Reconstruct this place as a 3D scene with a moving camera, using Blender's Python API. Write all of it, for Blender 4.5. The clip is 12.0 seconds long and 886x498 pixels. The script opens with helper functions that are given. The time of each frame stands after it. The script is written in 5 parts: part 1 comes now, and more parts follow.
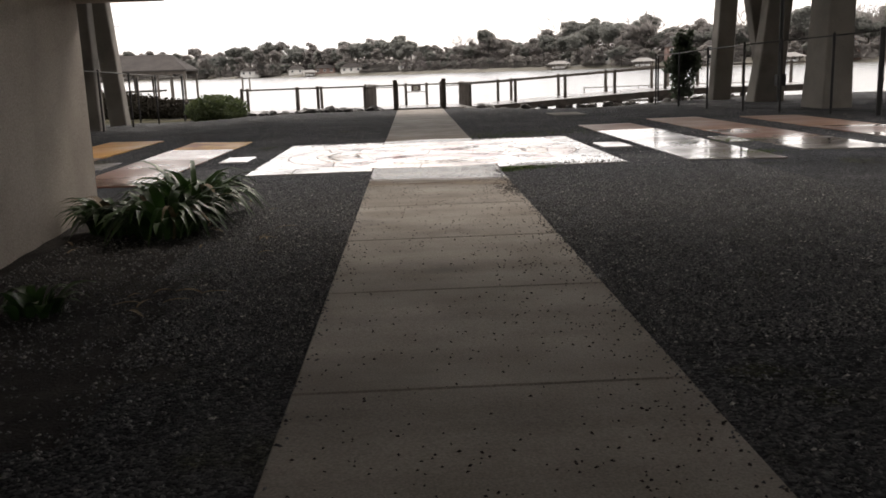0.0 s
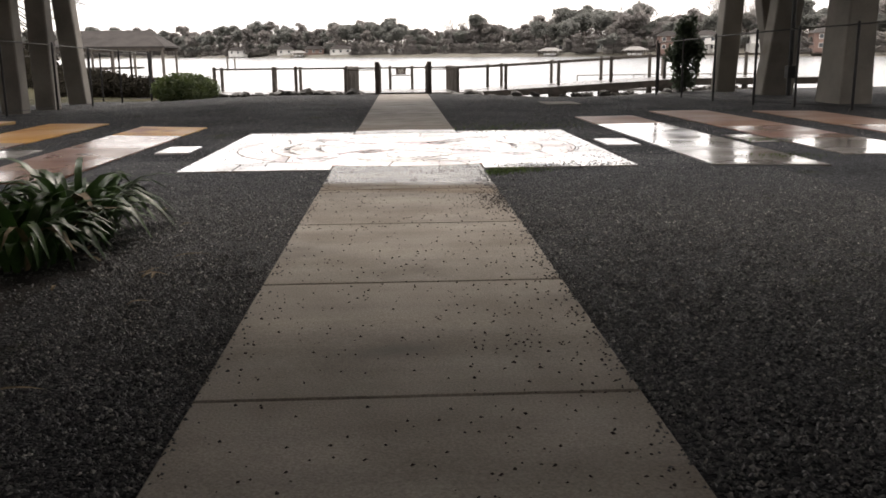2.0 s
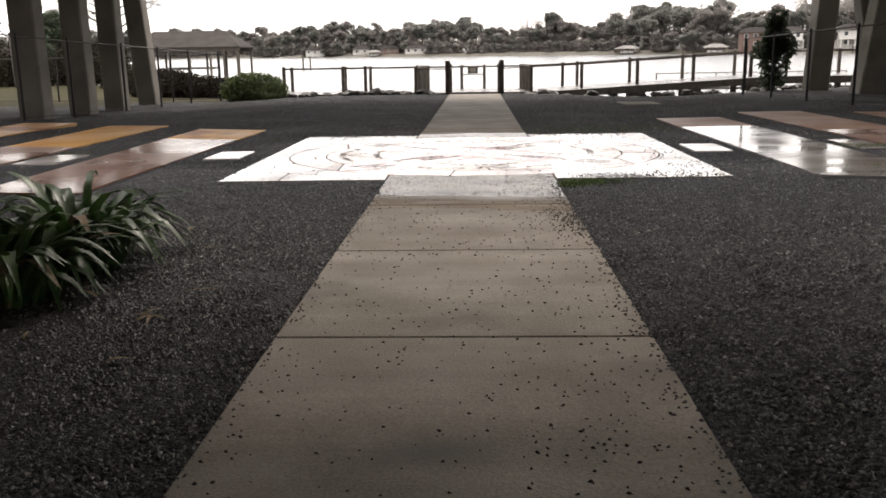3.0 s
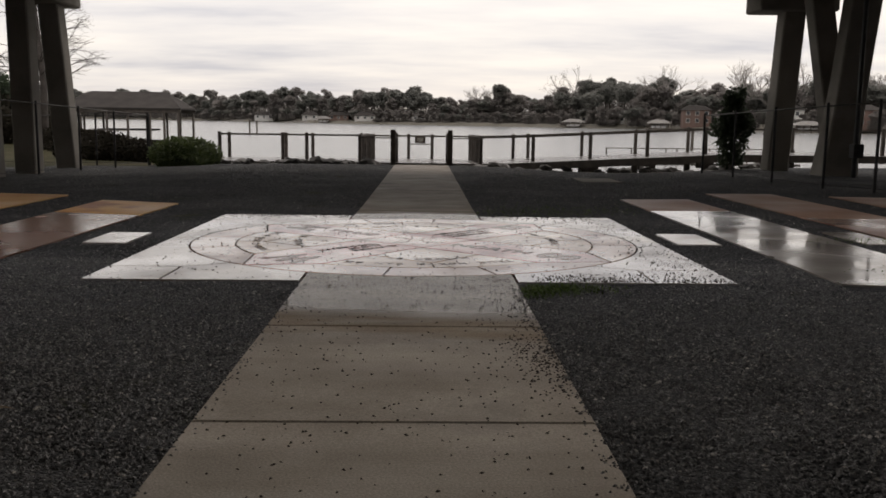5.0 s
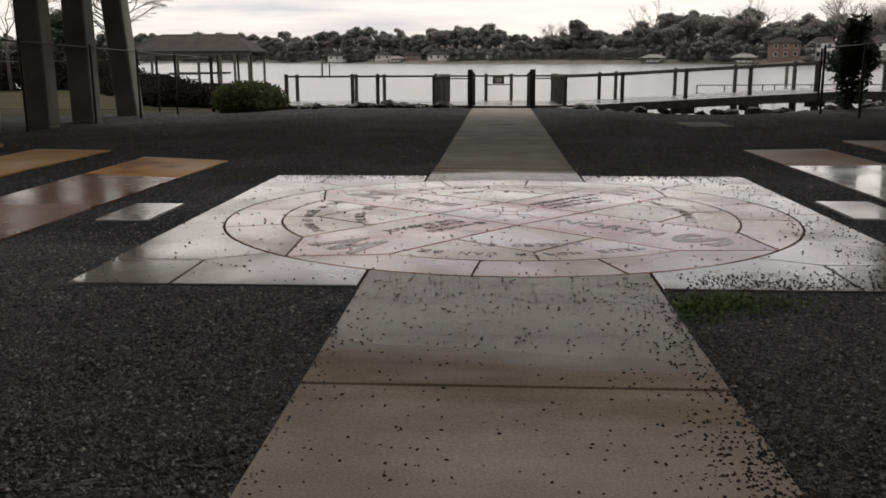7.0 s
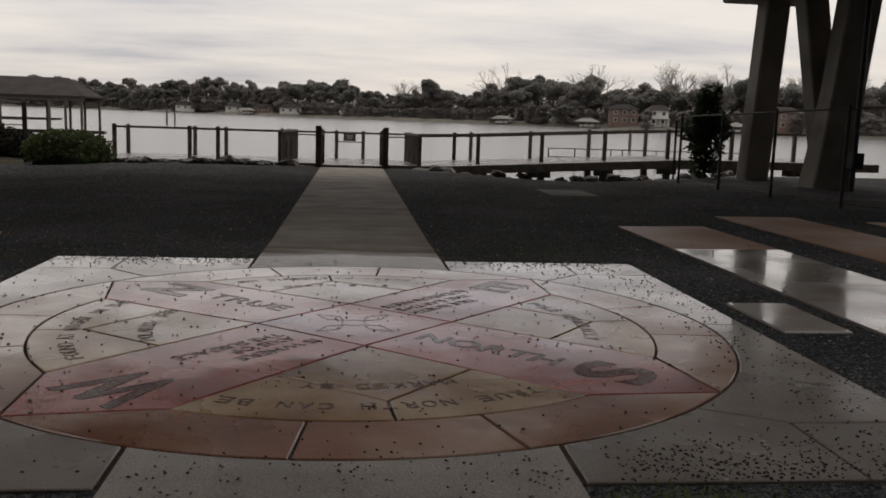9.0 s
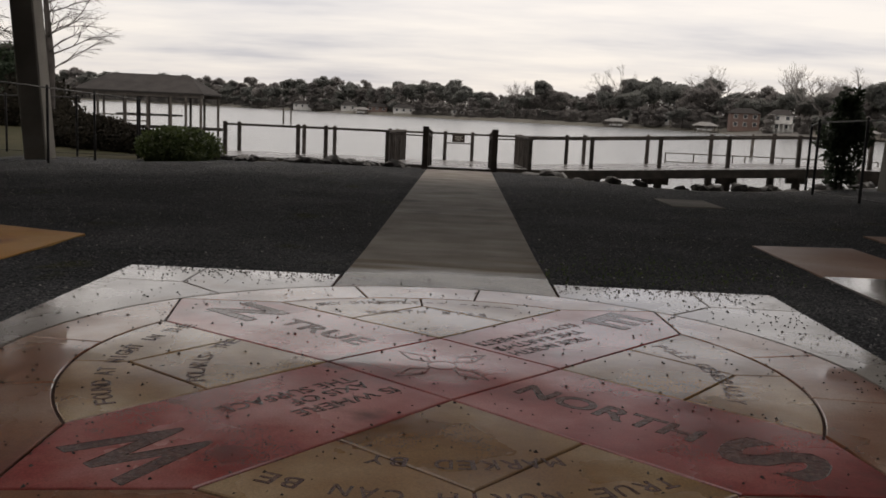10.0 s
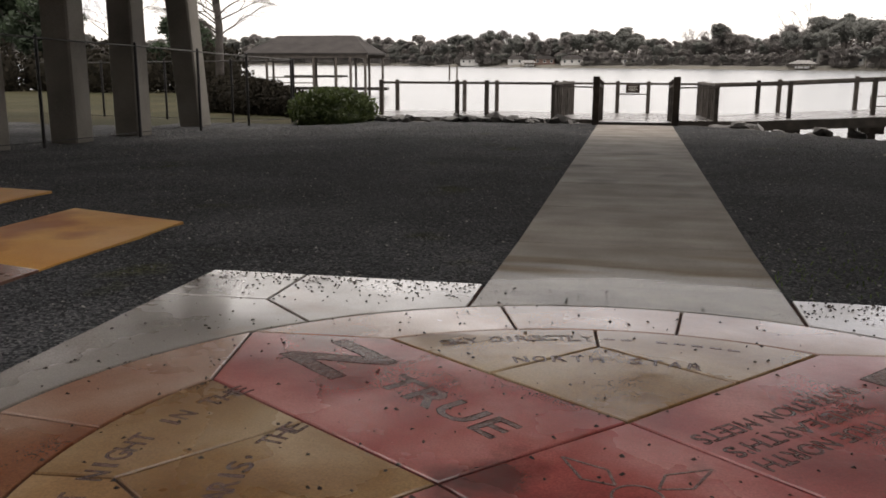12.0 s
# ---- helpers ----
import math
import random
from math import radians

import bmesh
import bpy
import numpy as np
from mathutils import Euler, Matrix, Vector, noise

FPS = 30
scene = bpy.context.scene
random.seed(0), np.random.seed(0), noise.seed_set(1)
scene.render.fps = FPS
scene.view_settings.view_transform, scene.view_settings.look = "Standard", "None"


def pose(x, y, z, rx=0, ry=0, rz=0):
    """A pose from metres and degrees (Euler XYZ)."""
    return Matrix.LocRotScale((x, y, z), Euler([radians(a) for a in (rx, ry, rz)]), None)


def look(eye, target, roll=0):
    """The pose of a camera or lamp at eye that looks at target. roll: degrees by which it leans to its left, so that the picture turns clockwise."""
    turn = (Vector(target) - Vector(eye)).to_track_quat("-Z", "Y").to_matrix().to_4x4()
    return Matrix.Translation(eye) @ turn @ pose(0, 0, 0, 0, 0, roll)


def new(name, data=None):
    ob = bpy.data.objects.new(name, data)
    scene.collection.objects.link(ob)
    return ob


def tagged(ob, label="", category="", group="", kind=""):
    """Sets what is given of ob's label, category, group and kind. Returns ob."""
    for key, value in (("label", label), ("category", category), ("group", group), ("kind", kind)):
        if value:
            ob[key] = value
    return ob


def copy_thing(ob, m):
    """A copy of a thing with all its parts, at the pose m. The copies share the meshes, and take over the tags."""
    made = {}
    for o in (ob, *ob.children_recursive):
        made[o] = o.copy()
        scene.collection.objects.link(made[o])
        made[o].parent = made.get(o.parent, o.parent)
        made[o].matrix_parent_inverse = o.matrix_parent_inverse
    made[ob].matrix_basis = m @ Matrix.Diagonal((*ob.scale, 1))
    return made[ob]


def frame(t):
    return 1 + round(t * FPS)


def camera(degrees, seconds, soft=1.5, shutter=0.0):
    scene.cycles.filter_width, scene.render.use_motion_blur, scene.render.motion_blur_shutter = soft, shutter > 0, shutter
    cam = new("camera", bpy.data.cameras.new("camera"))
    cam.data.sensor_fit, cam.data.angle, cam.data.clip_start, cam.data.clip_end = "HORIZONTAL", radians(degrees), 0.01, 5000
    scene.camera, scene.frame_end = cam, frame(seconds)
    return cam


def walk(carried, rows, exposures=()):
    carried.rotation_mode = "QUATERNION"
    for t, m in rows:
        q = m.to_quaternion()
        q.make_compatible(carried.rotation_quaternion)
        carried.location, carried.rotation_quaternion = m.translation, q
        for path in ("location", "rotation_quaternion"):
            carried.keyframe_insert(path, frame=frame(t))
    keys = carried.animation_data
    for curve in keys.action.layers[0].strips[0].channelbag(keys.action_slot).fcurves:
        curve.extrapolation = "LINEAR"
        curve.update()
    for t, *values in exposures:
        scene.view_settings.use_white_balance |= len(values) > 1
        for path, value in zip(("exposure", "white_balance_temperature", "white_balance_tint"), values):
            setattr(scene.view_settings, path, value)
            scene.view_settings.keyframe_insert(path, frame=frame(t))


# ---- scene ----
import collections

# The paved ground falls gently towards the river; SITE carries the level drawing of it into the world.
SITE = Matrix.Translation((0, 35, 0)) @ Matrix.Rotation(radians(-0.4), 4, "X") @ Matrix.Translation((0, -35, 0))

# seconds, eye, target, roll
cam = camera(53.4, 12.0, 1.7)
PATH = [
    (0, (-0.304, -0.815, 1.39), (-0.248, 1.146, 0.998), -2.0),
    (0.5, (-0.296, -0.136, 1.317), (-0.192, 1.815, 0.892), 0.2),
    (1, (-0.205, 0.348, 1.338), (-0.236, 2.322, 1.019), -2.2),
    (1.5, (-0.13, 0.875, 1.348), (-0.142, 2.845, 1.002), 0.8),
    (2, (-0.044, 1.453, 1.335), (0.041, 3.405, 0.909), -0.6),
    (2.5, (0.028, 2.026, 1.322), (-0.033, 3.978, 0.891), -1.5),
    (4.5, (0.135, 4.214, 1.327), (0.064, 6.186, 1.002), 0.2),
    (5, (0.131, 4.739, 1.339), (0.173, 6.719, 1.061), 0.7),
    (5.5, (0.059, 5.314, 1.346), (0.098, 7.291, 1.047), -0.5),
    (6, (0.018, 5.826, 1.348), (-0.08, 7.787, 0.969), -0.4),
    (6.5, (-0.067, 6.4, 1.352), (-0.194, 8.349, 0.923), -0.3),
    (8.5, (-0.059, 8.45, 1.386), (-0.008, 10.428, 1.089), 1.0),
    (9, (-0.002, 9.005, 1.401), (0.207, 10.974, 1.115), 1.8),
    (9.5, (0.069, 9.534, 1.411), (0.128, 11.513, 1.13), 1.9),
    (10, (0.092, 10.06, 1.416), (0.057, 12.038, 1.123), 2.6),
    (10.5, (0.123, 10.571, 1.399), (-0.029, 12.534, 1.046), 1.0),
    (11, (0.102, 11.153, 1.371), (-0.072, 13.102, 0.959), 0.9),
    (11.5, (0.029, 11.751, 1.356), (-0.195, 13.684, 0.896), 0.3),
    (12, (-0.04, 12.291, 1.372), (-0.449, 14.207, 0.969), 0.2),
]
walk(
    cam,
    [(t, SITE @ look(eye, target, roll)) for t, eye, target, roll in PATH],
    [(t, stops, 7150, 15) for t, stops in ((0.0, 1.5), (0.5, 1.95), (1.0, 1.7), (1.5, 1.32), (2.0, 1.7), (2.5, 1.8), (4.5, 0.53), (5.0, 0.32), (5.5, 0.05), (6.0, 0.1), (6.5, 0.5), (8.5, 0.12), (9.0, 0.0), (9.5, 0.15), (10.0, 0.22), (10.5, 0.22), (11.0, 0.85), (11.5, 0.97), (12.0, 1.1))],
)

# ---- world and light ----
SUN_ELEVATION, SUN_TURN = radians(48), radians(12)


def make_world():
    world = bpy.data.worlds.new("world")
    scene.world = world
    world.use_nodes = True
    nt = world.node_tree
    N, L = nt.nodes, nt.links
    back = N["Background"]
    sky = N.new("ShaderNodeTexSky")
    sky.sky_type, sky.sun_disc = "NISHITA", False
    sky.sun_elevation, sky.sun_rotation = SUN_ELEVATION, SUN_TURN
    coord = N.new("ShaderNodeTexCoord")
    sep = N.new("ShaderNodeSeparateXYZ")
    L.new(coord.outputs["Generated"], sep.inputs[0])
    up = N.new("ShaderNodeMath")
    up.operation = "ADD"
    L.new(sep.outputs["Z"], up.inputs[0])
    up.inputs[1].default_value = 0.11
    high = N.new("ShaderNodeMath")
    high.operation = "MAXIMUM"
    L.new(up.outputs[0], high.inputs[0])
    high.inputs[1].default_value = 0.05
    flat = []
    for axis in "XY":
        d = N.new("ShaderNodeMath")
        d.operation = "DIVIDE"
        L.new(sep.outputs[axis], d.inputs[0])
        L.new(high.outputs[0], d.inputs[1])
        flat.append(d)
    comb = N.new("ShaderNodeCombineXYZ")
    L.new(flat[0].outputs[0], comb.inputs[0])
    L.new(flat[1].outputs[0], comb.inputs[1])
    stretch = N.new("ShaderNodeMapping")
    stretch.inputs["Scale"].default_value = (0.5, 0.9, 1)
    stretch.inputs["Location"].default_value = (1.9, 0.3, 0)
    L.new(comb.outputs[0], stretch.inputs[0])
    noise_tex = N.new("ShaderNodeTexNoise")
    noise_tex.inputs["Scale"].default_value = 1.15
    noise_tex.inputs["Detail"].default_value = 5
    noise_tex.inputs["Roughness"].default_value = 0.55
    L.new(stretch.outputs[0], noise_tex.inputs["Vector"])
    ramp = N.new("ShaderNodeValToRGB")
    e = ramp.color_ramp.elements
    e[0].position, e[0].color = 0.3, (5.1, 5.4, 6.1, 1)
    e[1].position, e[1].color = 0.62, (8.5, 8.5, 8.35, 1)
    m = ramp.color_ramp.elements.new(0.46)
    m.color = (7.1, 7.25, 7.5, 1)
    L.new(noise_tex.outputs["Fac"], ramp.inputs[0])
    mix = N.new("ShaderNodeMixRGB")
    mix.inputs[0].default_value = 0.9
    L.new(sky.outputs[0], mix.inputs[1])
    L.new(ramp.outputs[0], mix.inputs[2])
    # an overcast sky is brighter overhead than at the horizon
    rise = N.new("ShaderNodeMapRange")
    rise.inputs["To Min"].default_value, rise.inputs["To Max"].default_value = 0.88, 1.5
    L.new(sep.outputs["Z"], rise.inputs[0])
    lift = N.new("ShaderNodeVectorMath")
    lift.operation = "SCALE"
    L.new(mix.outputs[0], lift.inputs[0])
    L.new(rise.outputs[0], lift.inputs["Scale"])
    L.new(lift.outputs[0], back.inputs[0])
    back.inputs[1].default_value = 0.1


make_world()
sun = new("sun", bpy.data.lights.new("sun", "SUN"))
sun.data.energy, sun.data.angle, sun.data.color = 0.5, radians(20), (1.0, 0.96, 0.9)
sun.matrix_basis = look((math.sin(SUN_TURN) * 50, math.cos(SUN_TURN) * 50, math.tan(SUN_ELEVATION) * 50), (0, 0, 0))


# ---- materials ----
def material(name, colors, rough=0.8, scale=3.0, fine=60.0, bump=0.3, metal=0.0, rough2=None, rough_scale=0.8, spots=None, vary=0.0, specular=0.5, bump_scale=None, damp=None, bands=0.0, film=0.0):
    """A surface of two or three colours at a large and a small scale, with relief; rough2: patches of another gloss."""
    m = bpy.data.materials.new(name)
    m.use_nodes = True
    nt = m.node_tree
    N, L = nt.nodes, nt.links
    b = N["Principled BSDF"]
    coord = N.new("ShaderNodeNewGeometry").outputs["Position"]
    big = N.new("ShaderNodeTexNoise")
    big.inputs["Scale"].default_value = scale
    big.inputs["Detail"].default_value = 5
    L.new(coord, big.inputs["Vector"])
    small = N.new("ShaderNodeTexNoise")
    small.inputs["Scale"].default_value = fine
    small.inputs["Detail"].default_value = 4
    L.new(coord, small.inputs["Vector"])
    ramp = N.new("ShaderNodeValToRGB")
    els = ramp.color_ramp.elements
    els[0].position, els[1].position = 0.32, 0.68
    els[0].color, els[1].color = (*colors[0], 1), (*colors[-1], 1)
    if len(colors) > 2:
        els.new(0.5).color = (*colors[1], 1)
    L.new(big.outputs["Fac"], ramp.inputs[0])
    grain = N.new("ShaderNodeMixRGB")
    grain.blend_type = "OVERLAY"
    grain.inputs[0].default_value = 0.55
    L.new(ramp.outputs[0], grain.inputs[1])
    L.new(small.outputs["Fac"], grain.inputs[2])
    out = grain.outputs[0]
    if spots:
        color, size, cut = spots
        patch = N.new("ShaderNodeTexNoise")
        patch.inputs["Scale"].default_value = size
        patch.inputs["Detail"].default_value = 6
        L.new(coord, patch.inputs["Vector"])
        edge = N.new("ShaderNodeValToRGB")
        edge.color_ramp.elements[0].position, edge.color_ramp.elements[1].position = cut, cut + 0.1
        L.new(patch.outputs["Fac"], edge.inputs[0])
        over = N.new("ShaderNodeMixRGB")
        L.new(edge.outputs[0], over.inputs[0])
        L.new(out, over.inputs[1])
        over.inputs[2].default_value = (*color, 1)
        out = over.outputs[0]
    if bands:
        # faint trowel bands across the length
        lay = N.new("ShaderNodeMapping")
        lay.inputs["Scale"].default_value = (0.12, 1.7, 1)
        L.new(coord, lay.inputs[0])
        stripe = N.new("ShaderNodeTexNoise")
        stripe.inputs["Scale"].default_value = 1.6
        stripe.inputs["Detail"].default_value = 5
        L.new(lay.outputs[0], stripe.inputs["Vector"])
        weave = N.new("ShaderNodeMixRGB")
        weave.blend_type = "OVERLAY"
        weave.inputs[0].default_value = bands
        L.new(out, weave.inputs[1])
        L.new(stripe.outputs["Fac"], weave.inputs[2])
        out = weave.outputs[0]
    if vary:
        info = N.new("ShaderNodeObjectInfo")
        rng = N.new("ShaderNodeMapRange")
        rng.inputs["To Min"].default_value, rng.inputs["To Max"].default_value = 1 - vary, 1 + vary
        L.new(info.outputs["Random"], rng.inputs[0])
        tone = N.new("ShaderNodeHueSaturation")
        L.new(rng.outputs[0], tone.inputs["Value"])
        L.new(out, tone.inputs["Color"])
        out = tone.outputs[0]
    L.new(out, b.inputs["Base Color"])
    b.inputs["Roughness"].default_value = rough
    b.inputs["Metallic"].default_value = metal
    b.inputs["Specular IOR Level"].default_value = specular
    if film:
        # a film of rain, thin in places
        b.inputs["Coat Weight"].default_value, b.inputs["Coat IOR"].default_value = film, 1.5
        pool = N.new("ShaderNodeTexNoise")
        pool.inputs["Scale"].default_value, pool.inputs["Detail"].default_value = 1.3, 6
        L.new(coord, pool.inputs["Vector"])
        thin = N.new("ShaderNodeMapRange")
        thin.inputs["From Min"].default_value, thin.inputs["From Max"].default_value = 0.4, 0.62
        thin.inputs["To Min"].default_value, thin.inputs["To Max"].default_value = 0.035, 0.26
        L.new(pool.outputs["Fac"], thin.inputs[0])
        L.new(thin.outputs[0], b.inputs["Coat Roughness"])
    if rough2 is not None:
        wet = N.new("ShaderNodeTexNoise")
        wet.inputs["Scale"].default_value = rough_scale
        wet.inputs["Detail"].default_value = 5
        L.new(coord, wet.inputs["Vector"])
        span = N.new("ShaderNodeMapRange")
        span.inputs["From Min"].default_value, span.inputs["From Max"].default_value = 0.36, 0.64
        span.inputs["To Min"].default_value, span.inputs["To Max"].default_value = rough2, rough
        L.new(wet.outputs["Fac"], span.inputs[0])
        L.new(span.outputs[0], b.inputs["Roughness"])
    if damp:
        # wet round a line across the walk, drying unevenly outwards
        middle, inner, outer = damp
        sep = N.new("ShaderNodeSeparateXYZ")
        L.new(coord, sep.inputs[0])
        off = N.new("ShaderNodeMath")
        off.operation = "SUBTRACT"
        L.new(sep.outputs["Y"], off.inputs[0])
        off.inputs[1].default_value = middle
        dist = N.new("ShaderNodeMath")
        dist.operation = "ABSOLUTE"
        L.new(off.outputs[0], dist.inputs[0])
        mp = N.new("ShaderNodeMapping")
        mp.inputs["Scale"].default_value = (0.5, 2.2, 1)
        L.new(coord, mp.inputs[0])
        wob = N.new("ShaderNodeTexNoise")
        wob.inputs["Scale"].default_value = 1.2
        L.new(mp.outputs[0], wob.inputs["Vector"])
        far = N.new("ShaderNodeMath")
        far.operation = "MULTIPLY_ADD"
        L.new(wob.outputs["Fac"], far.inputs[0])
        far.inputs[1].default_value = 1.6
        L.new(dist.outputs[0], far.inputs[2])
        soak = N.new("ShaderNodeMapRange")
        soak.inputs["From Min"].default_value, soak.inputs["From Max"].default_value = inner + 0.8, outer + 0.8
        soak.inputs["To Min"].default_value, soak.inputs["To Max"].default_value = 0.2, rough
        L.new(far.outputs[0], soak.inputs[0])
        L.new(soak.outputs[0], b.inputs["Roughness"])
        tint = N.new("ShaderNodeMapRange")
        tint.inputs["From Min"].default_value, tint.inputs["From Max"].default_value = 0.2, rough
        tint.inputs["To Min"].default_value, tint.inputs["To Max"].default_value = 0.78, 1.0
        L.new(soak.outputs[0], tint.inputs[0])
        # a brownish tide mark where it dries
        mark = N.new("ShaderNodeValToRGB")
        els = mark.color_ramp.elements
        els[0].position, els[0].color = 0.0, (0, 0, 0, 1)
        els[1].position, els[1].color = 1.0, (0, 0, 0, 1)
        els.new(0.42).color = (0, 0, 0, 1)
        els.new(0.55).color = (0.75, 0.75, 0.75, 1)
        els.new(0.75).color = (0, 0, 0, 1)
        reach = N.new("ShaderNodeMapRange")
        reach.inputs["From Min"].default_value, reach.inputs["From Max"].default_value = inner + 0.3, outer + 1.6
        L.new(far.outputs[0], reach.inputs[0])
        L.new(reach.outputs[0], mark.inputs[0])
        stain = N.new("ShaderNodeMixRGB")
        stain.blend_type = "MULTIPLY"
        L.new(mark.outputs[0], stain.inputs[0])
        L.new(out, stain.inputs[1])
        stain.inputs[2].default_value = (0.62, 0.5, 0.36, 1)
        out = stain.outputs[0]
        soaked = N.new("ShaderNodeHueSaturation")
        L.new(tint.outputs[0], soaked.inputs["Value"])
        L.new(out, soaked.inputs["Color"])
        L.new(soaked.outputs[0], b.inputs["Base Color"])
    if bump:
        rel = N.new("ShaderNodeTexNoise")
        rel.inputs["Scale"].default_value = bump_scale or fine
        rel.inputs["Detail"].default_value = 5
        L.new(coord, rel.inputs["Vector"])
        bn = N.new("ShaderNodeBump")
        bn.inputs["Strength"].default_value = bump
        bn.inputs["Distance"].default_value = 0.02
        L.new(rel.outputs["Fac"], bn.inputs["Height"])
        L.new(bn.outputs[0], b.inputs["Normal"])
    return m


